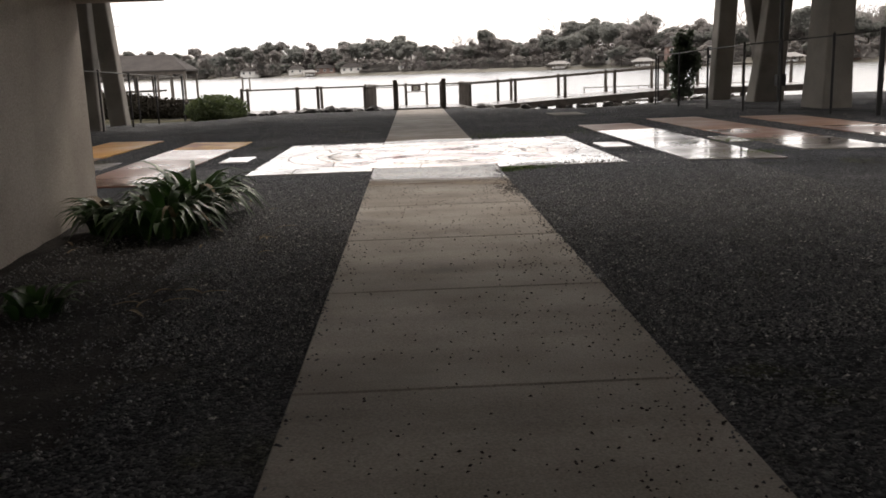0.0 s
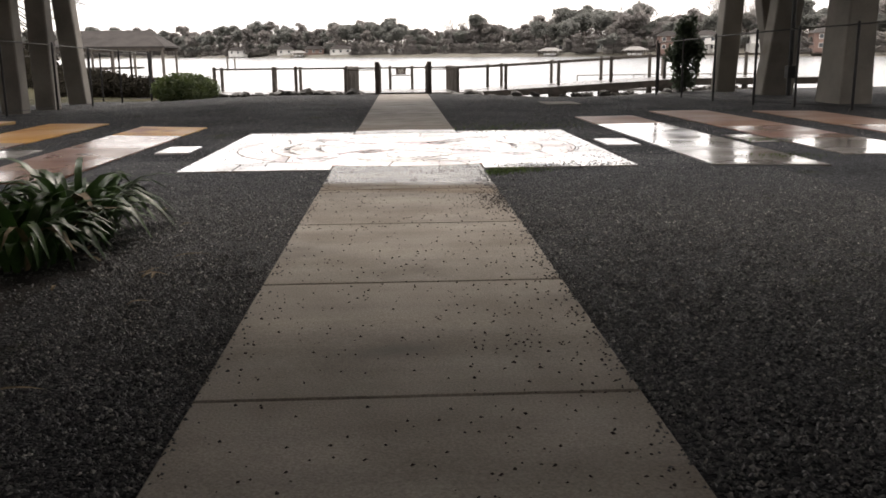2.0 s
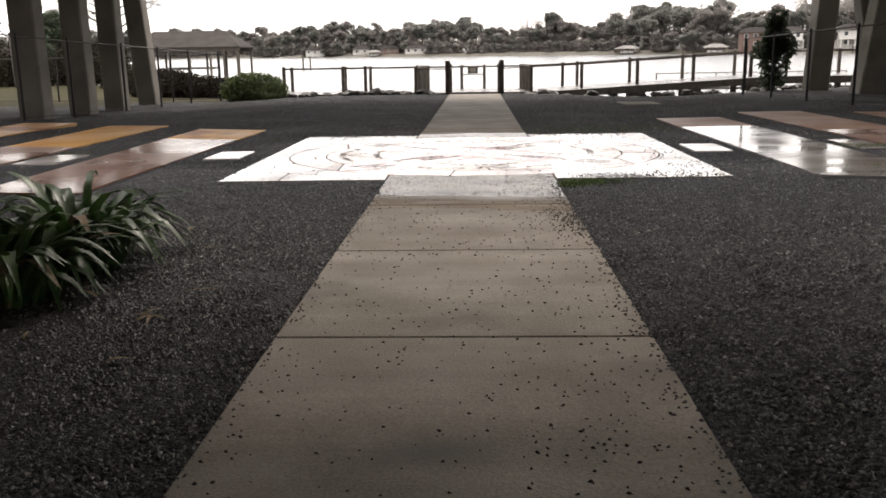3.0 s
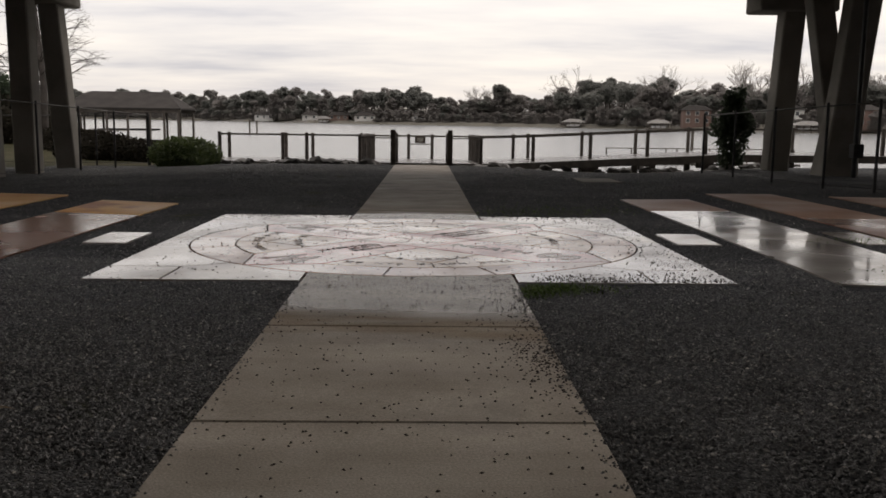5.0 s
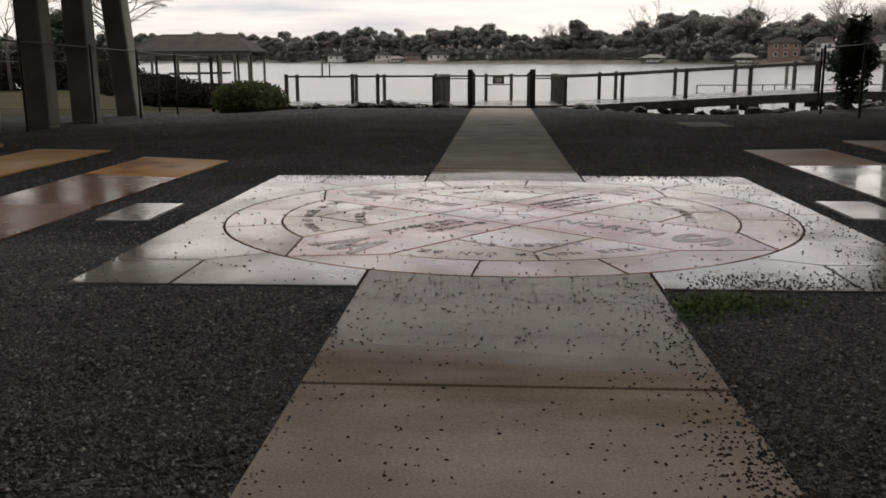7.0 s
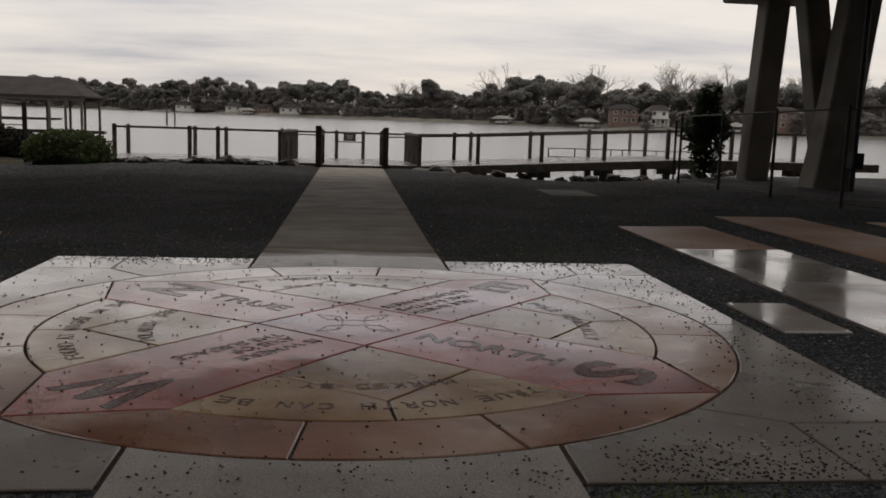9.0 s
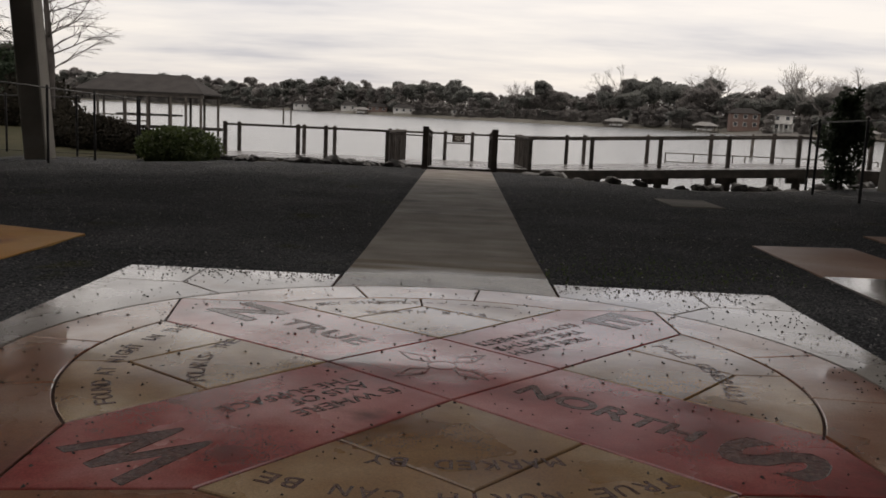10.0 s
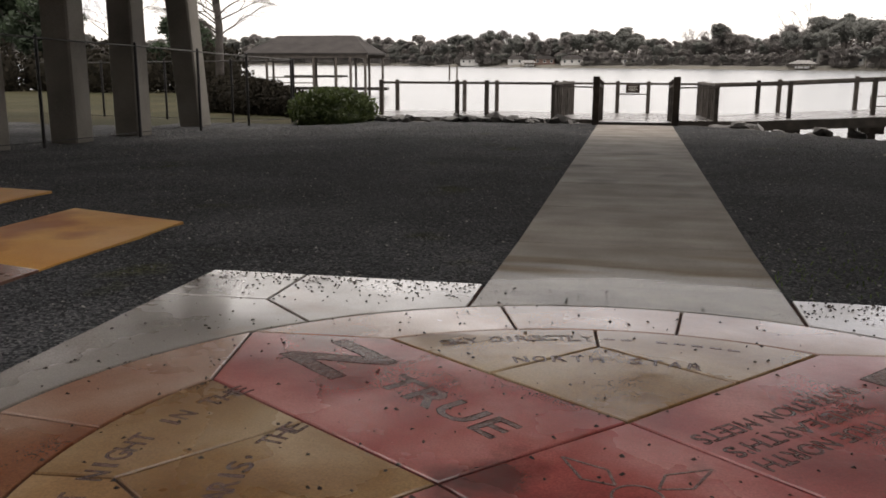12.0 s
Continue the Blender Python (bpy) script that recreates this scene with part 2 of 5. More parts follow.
M = {
    "gravel": material("dark_gravel", [(0.04, 0.041, 0.043), (0.056, 0.058, 0.061), (0.085, 0.087, 0.09)], 0.95, 0.5, 45, 1.0, spots=((0.05, 0.052, 0.03), 1.1, 0.62), specular=0.12),
    "chip": material("gravel_chip", [(0.024, 0.025, 0.027), (0.07, 0.07, 0.071), (0.18, 0.178, 0.172)], 0.45, 45, 160, 0.2, specular=0.5),
    "pale_chip": material("pale_chip", [(0.18, 0.17, 0.155), (0.45, 0.43, 0.4)], 0.7, 9, 60, 0.1),
    "lawn": material("winter_lawn", [(0.024, 0.024, 0.009), (0.032, 0.03, 0.012), (0.046, 0.038, 0.018)], 0.95, 0.3, 30, 0.8, specular=0.1),
    "mud": material("bank_mud", [(0.05, 0.045, 0.04), (0.1, 0.09, 0.075)], 0.9, 1, 20, 0.6),
    "concrete": material("walk_concrete", [(0.245, 0.212, 0.175), (0.305, 0.268, 0.224), (0.36, 0.322, 0.276)], 0.75, 1.6, 90, 0.2, specular=0.3, vary=0.06, spots=((0.2, 0.178, 0.155), 0.9, 0.6), damp=(14.5, 3.45, 3.95), bands=0.4),
    "joint": material("joint_dirt", [(0.045, 0.026, 0.021), (0.085, 0.056, 0.046)], 0.9, 5, 80, 0.4, specular=0.15),
    "red": material("red_stained_concrete", [(0.2, 0.032, 0.029), (0.33, 0.074, 0.066), (0.48, 0.19, 0.17)], 0.42, 1.6, 110, 0.1, rough2=0.16, rough_scale=1.1, vary=0.06, specular=0.5, bump_scale=14, spots=((0.09, 0.02, 0.017), 1.5, 0.6), film=0.8),
    "tan": material("ochre_stained_concrete", [(0.17, 0.075, 0.024), (0.29, 0.165, 0.07), (0.44, 0.31, 0.18)], 0.42, 1.4, 110, 0.1, rough2=0.16, rough_scale=1.2, vary=0.1, specular=0.5, bump_scale=14, spots=((0.16, 0.06, 0.03), 1.1, 0.62), film=0.8),
    "ring": material("russet_stained_concrete", [(0.17, 0.05, 0.022), (0.27, 0.125, 0.07), (0.42, 0.29, 0.22)], 0.4, 1.1, 110, 0.1, rough2=0.15, rough_scale=1.0, vary=0.08, specular=0.5, bump_scale=14, spots=((0.13, 0.035, 0.022), 1.3, 0.6), film=0.8),
    "border": material("grey_stained_concrete", [(0.2, 0.172, 0.15), (0.28, 0.25, 0.222), (0.36, 0.325, 0.29)], 0.42, 1.2, 110, 0.1, specular=0.5, bump_scale=12, rough2=0.16, rough_scale=0.8, vary=0.06, spots=((0.18, 0.1, 0.065), 0.8, 0.62), film=0.8),
    "orange": material("orange_lane", [(0.5, 0.22, 0.045), (0.6, 0.31, 0.08), (0.64, 0.39, 0.14)], 0.62, 0.8, 110, 0.05, rough2=0.4, rough_scale=0.5, vary=0.05, specular=0.3, spots=((0.34, 0.13, 0.04), 0.7, 0.56)),
    "russet": material("russet_lane", [(0.17, 0.08, 0.052), (0.23, 0.125, 0.09), (0.3, 0.21, 0.165)], 0.4, 0.6, 110, 0.05, rough2=0.08, rough_scale=0.45, vary=0.08),
    "clay": material("clay_stained_lane", [(0.27, 0.14, 0.09), (0.34, 0.2, 0.135), (0.4, 0.27, 0.2)], 0.68, 0.7, 110, 0.05, rough2=0.42, rough_scale=0.5, vary=0.06, specular=0.3),
    # rough pitted letter floors, darkened for the shade inside a cut
    "letter": material("engraved_letter", [(0.05, 0.018, 0.014), (0.12, 0.05, 0.04), (0.2, 0.105, 0.085)], 0.55, 45, 160, 0.9, rough2=0.3, rough_scale=40, specular=0.3, bump_scale=120, film=0.7),
    # letter rims: shade of the sunken walls, given as dark colour
    "letter_edge_shade": material("worn_letter_edge", [(0.015, 0.007, 0.006), (0.06, 0.028, 0.022)], 0.35, 12, 90, 0.3, rough2=0.2, rough_scale=20, specular=0.6),
    "dull_shrub": material("dull_shrub", [(0.012, 0.011, 0.008), (0.02, 0.017, 0.012), (0.03, 0.026, 0.018)], 0.95, 3, 30, 0.1, specular=0.08),
    "soil": material("bare_soil", [(0.02, 0.0185, 0.0175), (0.036, 0.033, 0.031), (0.056, 0.051, 0.047)], 0.95, 2.5, 50, 0.9, specular=0.15),
    "shelter_roof": material("shelter_roof", [(0.15, 0.14, 0.13), (0.2, 0.19, 0.175)], 0.8, 1, 10, 0.2),
    "pier": material("pier_concrete", [(0.18, 0.165, 0.146), (0.235, 0.216, 0.19), (0.285, 0.264, 0.234)], 0.9, 0.7, 70, 0.25, spots=((0.18, 0.16, 0.135), 0.5, 0.6), specular=0.2, vary=0.05),
    "wall": material("wall_concrete", [(0.33, 0.285, 0.24), (0.4, 0.352, 0.3), (0.46, 0.41, 0.355)], 0.85, 0.9, 60, 0.25, spots=((0.29, 0.25, 0.2), 0.6, 0.58), vary=0.05),
    "soffit": material("soffit_concrete", [(0.36, 0.345, 0.32), (0.42, 0.405, 0.38)], 0.9, 0.4, 40, 0.3),
    "timber": material("weathered_timber", [(0.06, 0.05, 0.043), (0.085, 0.072, 0.06), (0.12, 0.1, 0.085)], 0.85, 4, 40, 0.4, vary=0.15),
    "plank": material("deck_plank", [(0.05, 0.044, 0.038), (0.085, 0.075, 0.066)], 0.4, 3, 50, 0.1, vary=0.15, rough2=0.2),
    "black_metal": material("black_coated_metal", [(0.012, 0.012, 0.013), (0.03, 0.028, 0.027)], 0.5, 6, 80, 0.05, metal=0.4),
    "galv": material("galvanised_rail", [(0.08, 0.076, 0.072), (0.13, 0.125, 0.118)], 0.6, 5, 60, 0.05, metal=0.7),
    "sign": material("sign_brown", [(0.04, 0.028, 0.02), (0.06, 0.04, 0.03)], 0.5, 6, 60, 0.05),
    "sign_text": material("sign_letters", [(0.5, 0.48, 0.42), (0.6, 0.58, 0.5)], 0.6, 6, 60, 0.0),
    "rock": material("riprap_stone", [(0.05, 0.047, 0.043), (0.12, 0.114, 0.105), (0.24, 0.23, 0.215)], 0.8, 1.6, 25, 0.6, vary=0.4),
    "leaf": material("strap_leaf", [(0.022, 0.052, 0.013), (0.04, 0.088, 0.022), (0.07, 0.13, 0.038)], 0.35, 3, 40, 0.1),
    "dry_leaf": material("dry_leaf", [(0.12, 0.08, 0.04), (0.28, 0.22, 0.14)], 0.8, 9, 60, 0.1),
    "moss": material("green_weed", [(0.06, 0.1, 0.02), (0.11, 0.16, 0.04)], 0.9, 6, 60, 0.3),
    "shrub": material("shrub_leaf", [(0.045, 0.068, 0.018), (0.075, 0.105, 0.028), (0.11, 0.14, 0.045)], 0.6, 4, 30, 0.1),
    "conifer": material("conifer_leaf", [(0.03, 0.045, 0.025), (0.05, 0.068, 0.038)], 0.7, 5, 30, 0.1),
    "seed": material("dark_seed", [(0.015, 0.01, 0.008), (0.04, 0.028, 0.02)], 0.7, 20, 80, 0.1),
    "bark": material("grey_bark", [(0.045, 0.038, 0.033), (0.08, 0.068, 0.06)], 0.9, 3, 25, 0.5),
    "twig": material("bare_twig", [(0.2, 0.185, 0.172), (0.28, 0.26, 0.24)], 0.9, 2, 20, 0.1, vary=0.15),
    # far-shore foliage: distance haze is painted in as pale, greyed leaf colour
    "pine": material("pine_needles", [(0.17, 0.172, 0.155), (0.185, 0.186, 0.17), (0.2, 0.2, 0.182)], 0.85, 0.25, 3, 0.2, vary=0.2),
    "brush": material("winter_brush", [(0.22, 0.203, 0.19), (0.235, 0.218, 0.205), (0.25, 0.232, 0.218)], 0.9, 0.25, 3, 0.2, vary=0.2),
    "far_bank": material("far_bank_grass", [(0.07, 0.065, 0.05), (0.1, 0.088, 0.066)], 0.95, 0.08, 2, 0.2),
    "roof": material("roof_shingle", [(0.03, 0.027, 0.025), (0.045, 0.04, 0.037)], 0.95, 1, 14, 0.4, vary=0.2, specular=0.1),
    "white_wall": material("white_siding", [(0.42, 0.41, 0.39), (0.55, 0.54, 0.51)], 0.7, 0.5, 8, 0.1, vary=0.1),
    "brick_wall": material("red_brick_house", [(0.13, 0.085, 0.07), (0.18, 0.115, 0.095)], 0.85, 0.5, 9, 0.2, vary=0.1),
    "pane": material("dark_window", [(0.03, 0.035, 0.04), (0.06, 0.065, 0.07)], 0.15, 0.5, 9, 0.0),
    "hull": material("white_hull", [(0.6, 0.6, 0.6), (0.7, 0.7, 0.7)], 0.35, 1, 20, 0.0),
}


def gravel_cells(name, size):
    """Loose chips too small and many to lay singly: each cell has its own tone and its own tilt."""
    nt = M[name].node_tree
    N, L = nt.nodes, nt.links
    b = N["Principled BSDF"]
    cells = N.new("ShaderNodeTexVoronoi")
    cells.inputs["Scale"].default_value = size
    L.new(N.new("ShaderNodeNewGeometry").outputs["Position"], cells.inputs["Vector"])
    tone = N.new("ShaderNodeValToRGB")
    e = tone.color_ramp.elements
    e[0].position, e[0].color = 0.1, (0.35, 0.35, 0.36, 1)
    e[1].position, e[1].color = 0.97, (2.1, 2.07, 2.0, 1)
    e.new(0.62).color = (1.0, 1.0, 1.0, 1)
    one = N.new("ShaderNodeSeparateColor")
    L.new(cells.outputs["Color"], one.inputs[0])
    L.new(one.outputs[0], tone.inputs[0])
    mul = N.new("ShaderNodeMixRGB")
    mul.blend_type = "MULTIPLY"
    mul.inputs[0].default_value = 1.0
    L.new(b.inputs["Base Color"].links[0].from_socket, mul.inputs[1])
    L.new(tone.outputs[0], mul.inputs[2])
    L.new(mul.outputs[0], b.inputs["Base Color"])
    bn = N.new("ShaderNodeBump")
    bn.inputs["Strength"].default_value, bn.inputs["Distance"].default_value, bn.invert = 1.0, 0.012, True
    L.new(cells.outputs["Distance"], bn.inputs["Height"])
    L.new(bn.outputs[0], b.inputs["Normal"])


gravel_cells("gravel", 62.0)


def make_water():
    m = bpy.data.materials.new("river_water")
    m.use_nodes = True
    nt = m.node_tree
    N, L = nt.nodes, nt.links
    b = N["Principled BSDF"]
    b.inputs["Base Color"].default_value = (0.16, 0.165, 0.16, 1)
    b.inputs["Roughness"].default_value = 0.2
    b.inputs["IOR"].default_value = 1.33
    pos = N.new("ShaderNodeNewGeometry").outputs["Position"]
    last = None
    for scale, strength, stretch in ((0.45, 0.35, (0.3, 1, 1)), (2.6, 0.3, (0.4, 1, 1))):
        mp = N.new("ShaderNodeMapping")
        mp.inputs["Scale"].default_value = stretch
        L.new(pos, mp.inputs[0])
        t = N.new("ShaderNodeTexNoise")
        t.inputs["Scale"].default_value = scale
        t.inputs["Detail"].default_value = 4
        L.new(mp.outputs[0], t.inputs["Vector"])
        bn = N.new("ShaderNodeBump")
        bn.inputs["Strength"].default_value = strength
        bn.inputs["Distance"].default_value = 0.12
        L.new(t.outputs["Fac"], bn.inputs["Height"])
        if last:
            L.new(last.outputs[0], bn.inputs["Normal"])
        last = bn
    L.new(last.outputs[0], b.inputs["Normal"])
    return m


M["water"] = make_water()


def let_through(name, share):
    """Leaves that pass part of the light on to their other side."""
    nt = M[name].node_tree
    N, L = nt.nodes, nt.links
    front = N["Principled BSDF"]
    behind = N.new("ShaderNodeBsdfTranslucent")
    L.new(front.inputs["Base Color"].links[0].from_socket, behind.inputs["Color"])
    both = N.new("ShaderNodeMixShader")
    both.inputs[0].default_value = share
    L.new(front.outputs[0], both.inputs[1])
    L.new(behind.outputs[0], both.inputs[2])
    L.new(both.outputs[0], N["Material Output"].inputs["Surface"])


for leaf_name, leaf_share in (("pine", 0.6), ("brush", 0.6), ("conifer", 0.45), ("shrub", 0.3), ("leaf", 0.2)):
    let_through(leaf_name, leaf_share)

# ---- building helpers ----
far_things = set()


class Build:
    """Gathers vertices and faces of one mesh."""

    def __init__(self):
        self.v, self.f, self.k = [], [], []

    def add(self, verts, faces, slot=0):
        n = len(self.v)
        self.v += [tuple(p) for p in verts]
        self.f += [tuple(i + n for i in q) for q in faces]
        self.k += [slot] * len(faces)
        return self

    def box(self, x0, y0, z0, x1, y1, z1, bevel=0.0, slot=0, m=None):
        if bevel <= 0:
            vs = [(x, y, z) for z in (z0, z1) for x, y in ((x0, y0), (x1, y0), (x1, y1), (x0, y1))]
            fs = [(3, 2, 1, 0), (4, 5, 6, 7), (0, 1, 5, 4), (1, 2, 6, 5), (2, 3, 7, 6), (3, 0, 4, 7)]
        else:
            b = bevel
            rings = [(z0, b), (z0 + b, 0), (z1 - b, 0), (z1, b)]
            vs, fs = [], []
            for z, i in rings:
                c = b if i == 0 else b * 1.6
                vs += [(x0 + c, y0 + i, z), (x1 - c, y0 + i, z), (x1 - i, y0 + c, z), (x1 - i, y1 - c, z), (x1 - c, y1 - i, z), (x0 + c, y1 - i, z), (x0 + i, y1 - c, z), (x0 + i, y0 + c, z)]
            for r in range(3):
                fs += [(r * 8 + a, r * 8 + (a + 1) % 8, r * 8 + 8 + (a + 1) % 8, r * 8 + 8 + a) for a in range(8)]
            fs += [tuple(range(7, -1, -1)), tuple(range(24, 32))]
        if m:
            vs = [m @ Vector(p) for p in vs]
        return self.add(vs, fs, slot)

    def tube(self, points, radii, sides=8, slot=0, cap=True):
        vs, fs = [], []
        pts = [Vector(p) for p in points]
        for i, p in enumerate(pts):
            d = (pts[min(i + 1, len(pts) - 1)] - pts[max(i - 1, 0)]).normalized()
            a = d.orthogonal().normalized() if abs(d.z) < 0.99 else Vector((1, 0, 0))
            if abs(d.z) < 0.99:
                a = d.cross(Vector((0, 0, 1))).normalized()
            b = d.cross(a)
            r = radii[i] if hasattr(radii, "__len__") else radii
            vs += [p + r * (math.cos(2 * math.pi * s / sides) * a + math.sin(2 * math.pi * s / sides) * b) for s in range(sides)]
        for i in range(len(pts) - 1):
            fs += [(i * sides + s, i * sides + (s + 1) % sides, (i + 1) * sides + (s + 1) % sides, (i + 1) * sides + s) for s in range(sides)]
        if cap:
            fs += [tuple(range(sides - 1, -1, -1)), tuple(range((len(pts) - 1) * sides, len(pts) * sides))]
        return self.add(vs, fs, slot)

    def prism(self, poly, z0, z1, edge=0.0, slot=0):
        """An upright prism over a polygon (counter-clockwise), its upper edge taken off."""
        n = len(poly)
        top = inset(poly, edge) if edge else poly
        vs = [(x, y, z0) for x, y in poly] + [(x, y, z1 - edge) for x, y in poly] + [(x, y, z1) for x, y in top]
        fs = [tuple(range(2 * n, 3 * n))]
        for i in range(n):
            j = (i + 1) % n
            fs += [(i, j, n + j, n + i), (n + i, n + j, 2 * n + j, 2 * n + i)]
        return self.add(vs, fs, slot)

    def mesh(self, name, mats, smooth=False):
        me = bpy.data.meshes.new(name)
        me.from_pydata(self.v, [], self.f)
        for m in mats:
            me.materials.append(M[m])
        if any(self.k):
            me.polygons.foreach_set("material_index", self.k)
        if smooth:
            me.polygons.foreach_set("use_smooth", [True] * len(self.f))
        me.update()
        return me


def inset(poly, d):
    """The polygon with every side moved inwards by d."""
    out, n = [], len(poly)
    for i in range(n):
        p, q, r = Vector(poly[i - 1]), Vector(poly[i]), Vector(poly[(i + 1) % n])
        a, b = (q - p).normalized(), (r - q).normalized()
        na, nb = Vector((-a.y, a.x)), Vector((-b.y, b.x))
        k = na + nb
        k = k / max(k.dot(na), 0.35)
        out.append(tuple(q + d * k))
    return out


def thing(name, build, mats, label, category, group="", kind="", at=None, smooth=False, far=False):
    """A top-level object: a mesh, or an Empty where build is None."""
    ob = new(name, build.mesh(name, mats, smooth) if build else None)
    if at:
        ob.matrix_basis = at
    if far:
        far_things.add(ob.name)
    return tagged(ob, label, category, group, kind)


def part(name, build, mats, parent, label="", smooth=False, at=None):
    ob = new(name, build.mesh(name, mats, smooth) if isinstance(build, Build) else build)
    ob.parent = parent
    if at:
        ob.matrix_basis = at
    return tagged(ob, label) if label else ob


def rot2(p, turn, c=(0, 0)):
    s, k = math.sin(turn), math.cos(turn)
    return (c[0] + p[0] * k - p[1] * s, c[1] + p[0] * s + p[1] * k)


def blob(rng, sx, sy, sz, rough=0.25, sub=1):
    """An uneven lump about the origin: verts, faces."""
    bm = bmesh.new()
    bmesh.ops.create_icosphere(bm, subdivisions=sub, radius=1)
    vs = []
    for v in bm.verts:
        k = 1 + rng.uniform(-rough, rough)
        vs.append((v.co.x * sx * k, v.co.y * sy * k, v.co.z * sz * k))
    fs = [tuple(v.index for v in f.verts) for f in bm.faces]
    bm.free()
    return vs, fs

# ---- ground, bank, river bed and far bank: one sheet ----
SHORE = [(-700, 60), (-60, 66), (-31, 70), (-22, 60), (-13, 45), (-9.6, 39.2), (-7.6, 37.4), (-6, 35.9), (-1.5, 35.5), (1.2, 35.4), (1.8, 35.2), (2.8, 34.2), (4.2, 32.2), (5.6, 31.3), (7.2, 31.9), (9, 33.3), (12, 36), (18, 37), (700, 37)]
FAR_SHORE = [(-1500, 960), (-490, 720), (-165, 580), (-79, 475), (0, 395), (58, 345), (92, 280), (122, 240), (240, 205), (1500, 180)]
WATER = -1.15


def along(table, x):
    return float(np.interp(x, [p[0] for p in table], [p[1] for p in table]))


def land(x, y):
    """Height of the level drawing's ground before the bank."""
    dip = -0.22 * min(max((-x - 5) / 5, 0), 1) * min(max((y - 20) / 8, 0), 1)
    return -0.018 + dip


def height(x, y):
    near = land(x, y) - (min(y, 80) - 35) * 0.00698
    d = y - along(SHORE, x)
    if d > 0:
        near -= min(d * 0.55, 3.0)
    g = y - along(FAR_SHORE, x)
    if g > -8:
        near = max(near, WATER - 1.2 + min(max(g + 8, 0) * 0.2, 2.3) + min(max(g - 4, 0) * 0.03, 3.0))
    return near


def make_ground():
    xs = np.unique(np.r_[np.linspace(-1500, -60, 36), np.linspace(-60, -16, 45), np.arange(-16, 16.01, 0.25), np.linspace(16, 60, 45), np.linspace(60, 1500, 36)])
    ys = np.unique(np.r_[np.linspace(-400, -14, 10), np.arange(-14, 44, 0.25), np.linspace(44, 110, 50), np.linspace(110, 1000, 170), np.linspace(1000, 3000, 6)])
    b = Build()
    rng = random.Random(3)
    for y in ys:
        for x in xs:
            z = height(x, y)
            if -14 < x < 14 and -10 < y < 36:
                z += rng.uniform(-0.008, 0.006)
            b.v.append((x, y, z))
    w = len(xs)
    for j in range(len(ys) - 1):
        for i in range(w - 1):
            b.f.append((j * w + i, j * w + i + 1, (j + 1) * w + i + 1, (j + 1) * w + i))
            x, y = (xs[i] + xs[i + 1]) / 2, (ys[j] + ys[j + 1]) / 2
            k = 0
            if y > along(FAR_SHORE, x) - 6:
                k = 3
            elif y > along(SHORE, x) - 0.3:
                k = 2
            elif x < -12.9 and y > 34.8 + 1.5 * noise.noise((x * 0.3, y * 0.3, 0)) or y > 36.5 and x < -9.8:
                k = 1
            elif x < -1.9 - 0.3 * math.sin(y * 1.3) - max(y - 6.5, 0) * 0.25 and -14 < x and -2 < y < 9.4:
                k = 4
            b.k.append(k)
    thing("ground", b, ["gravel", "lawn", "mud", "far_bank", "soil"], "dark gravelly ground falling gently to the river bank", "ground", kind="structure", smooth=True, far=True)
    w = Build().add([(-2500, 30, WATER), (2500, 30, WATER), (2500, 1100, WATER), (-2500, 1100, WATER)], [(0, 1, 2, 3)])
    thing("water", w, ["water"], "wide grey rippled river mirroring the overcast sky", "river", kind="structure", far=True)


make_ground()

# ---- the bridge overhead ----
# two parallel carriageways with an open slot between them
for y0, y1, lab in ((15.9, 36.3, "concrete underside of the river-side carriageway"), (-16.0, 12.4, "concrete underside of the landward carriageway")):
    deck = Build()
    deck.box(-120, y0, 6.25, 120, y1, 7.0, 0.05)
    for i in range(6):
        gy = y0 + 1.0 + i * (y1 - y0 - 2.0) / 5
        deck.box(-120, gy - 0.25, 5.9, 120, gy + 0.25, 6.25, 0.03)
    thing("ceiling", deck, ["soffit"], lab, "bridge deck", kind="structure")


# unseen wall added behind the start to hold back light from the rear
b = Build()
b.box(-120, -16.6, -0.6, 120, -15.9, 4.4, 0.05)
thing("wall_abutment", b, ["wall"], "plain concrete wall added out of view to block light under the landward carriageway", "wall", kind="structure")


def lean_box(b, cx, cy, w, d, z0, z1, lean_x=0.0, lean_y=0.0, taper=0.0, bevel=0.04):
    """An upright member of section w by d whose top is moved by the leans; taper: how much wider the foot is."""
    rows = [(z0, 1 + taper), (z0 + (z1 - z0) * 0.25, 1 + taper * 0.35), (z0 + (z1 - z0) * 0.5, 1.0), (z1, 1.0)]
    vs, fs = [], []
    for z, k in rows:
        t = (z - z0) / (z1 - z0)
        x, y, hx, hy = cx + lean_x * t, cy + lean_y * t, w / 2 * k, d / 2 * k
        c = bevel
        vs += [(x - hx + c, y - hy, z), (x + hx - c, y - hy, z), (x + hx, y - hy + c, z), (x + hx, y + hy - c, z), (x + hx - c, y + hy, z), (x - hx + c, y + hy, z), (x - hx, y + hy - c, z), (x - hx, y - hy + c, z)]
    n = len(rows)
    for r in range(n - 1):
        fs += [(r * 8 + a, r * 8 + (a + 1) % 8, r * 8 + 8 + (a + 1) % 8, r * 8 + 8 + a) for a in range(8)]
    fs += [tuple(range(7, -1, -1)), tuple(range((n - 1) * 8, n * 8))]
    b.add(vs, fs)


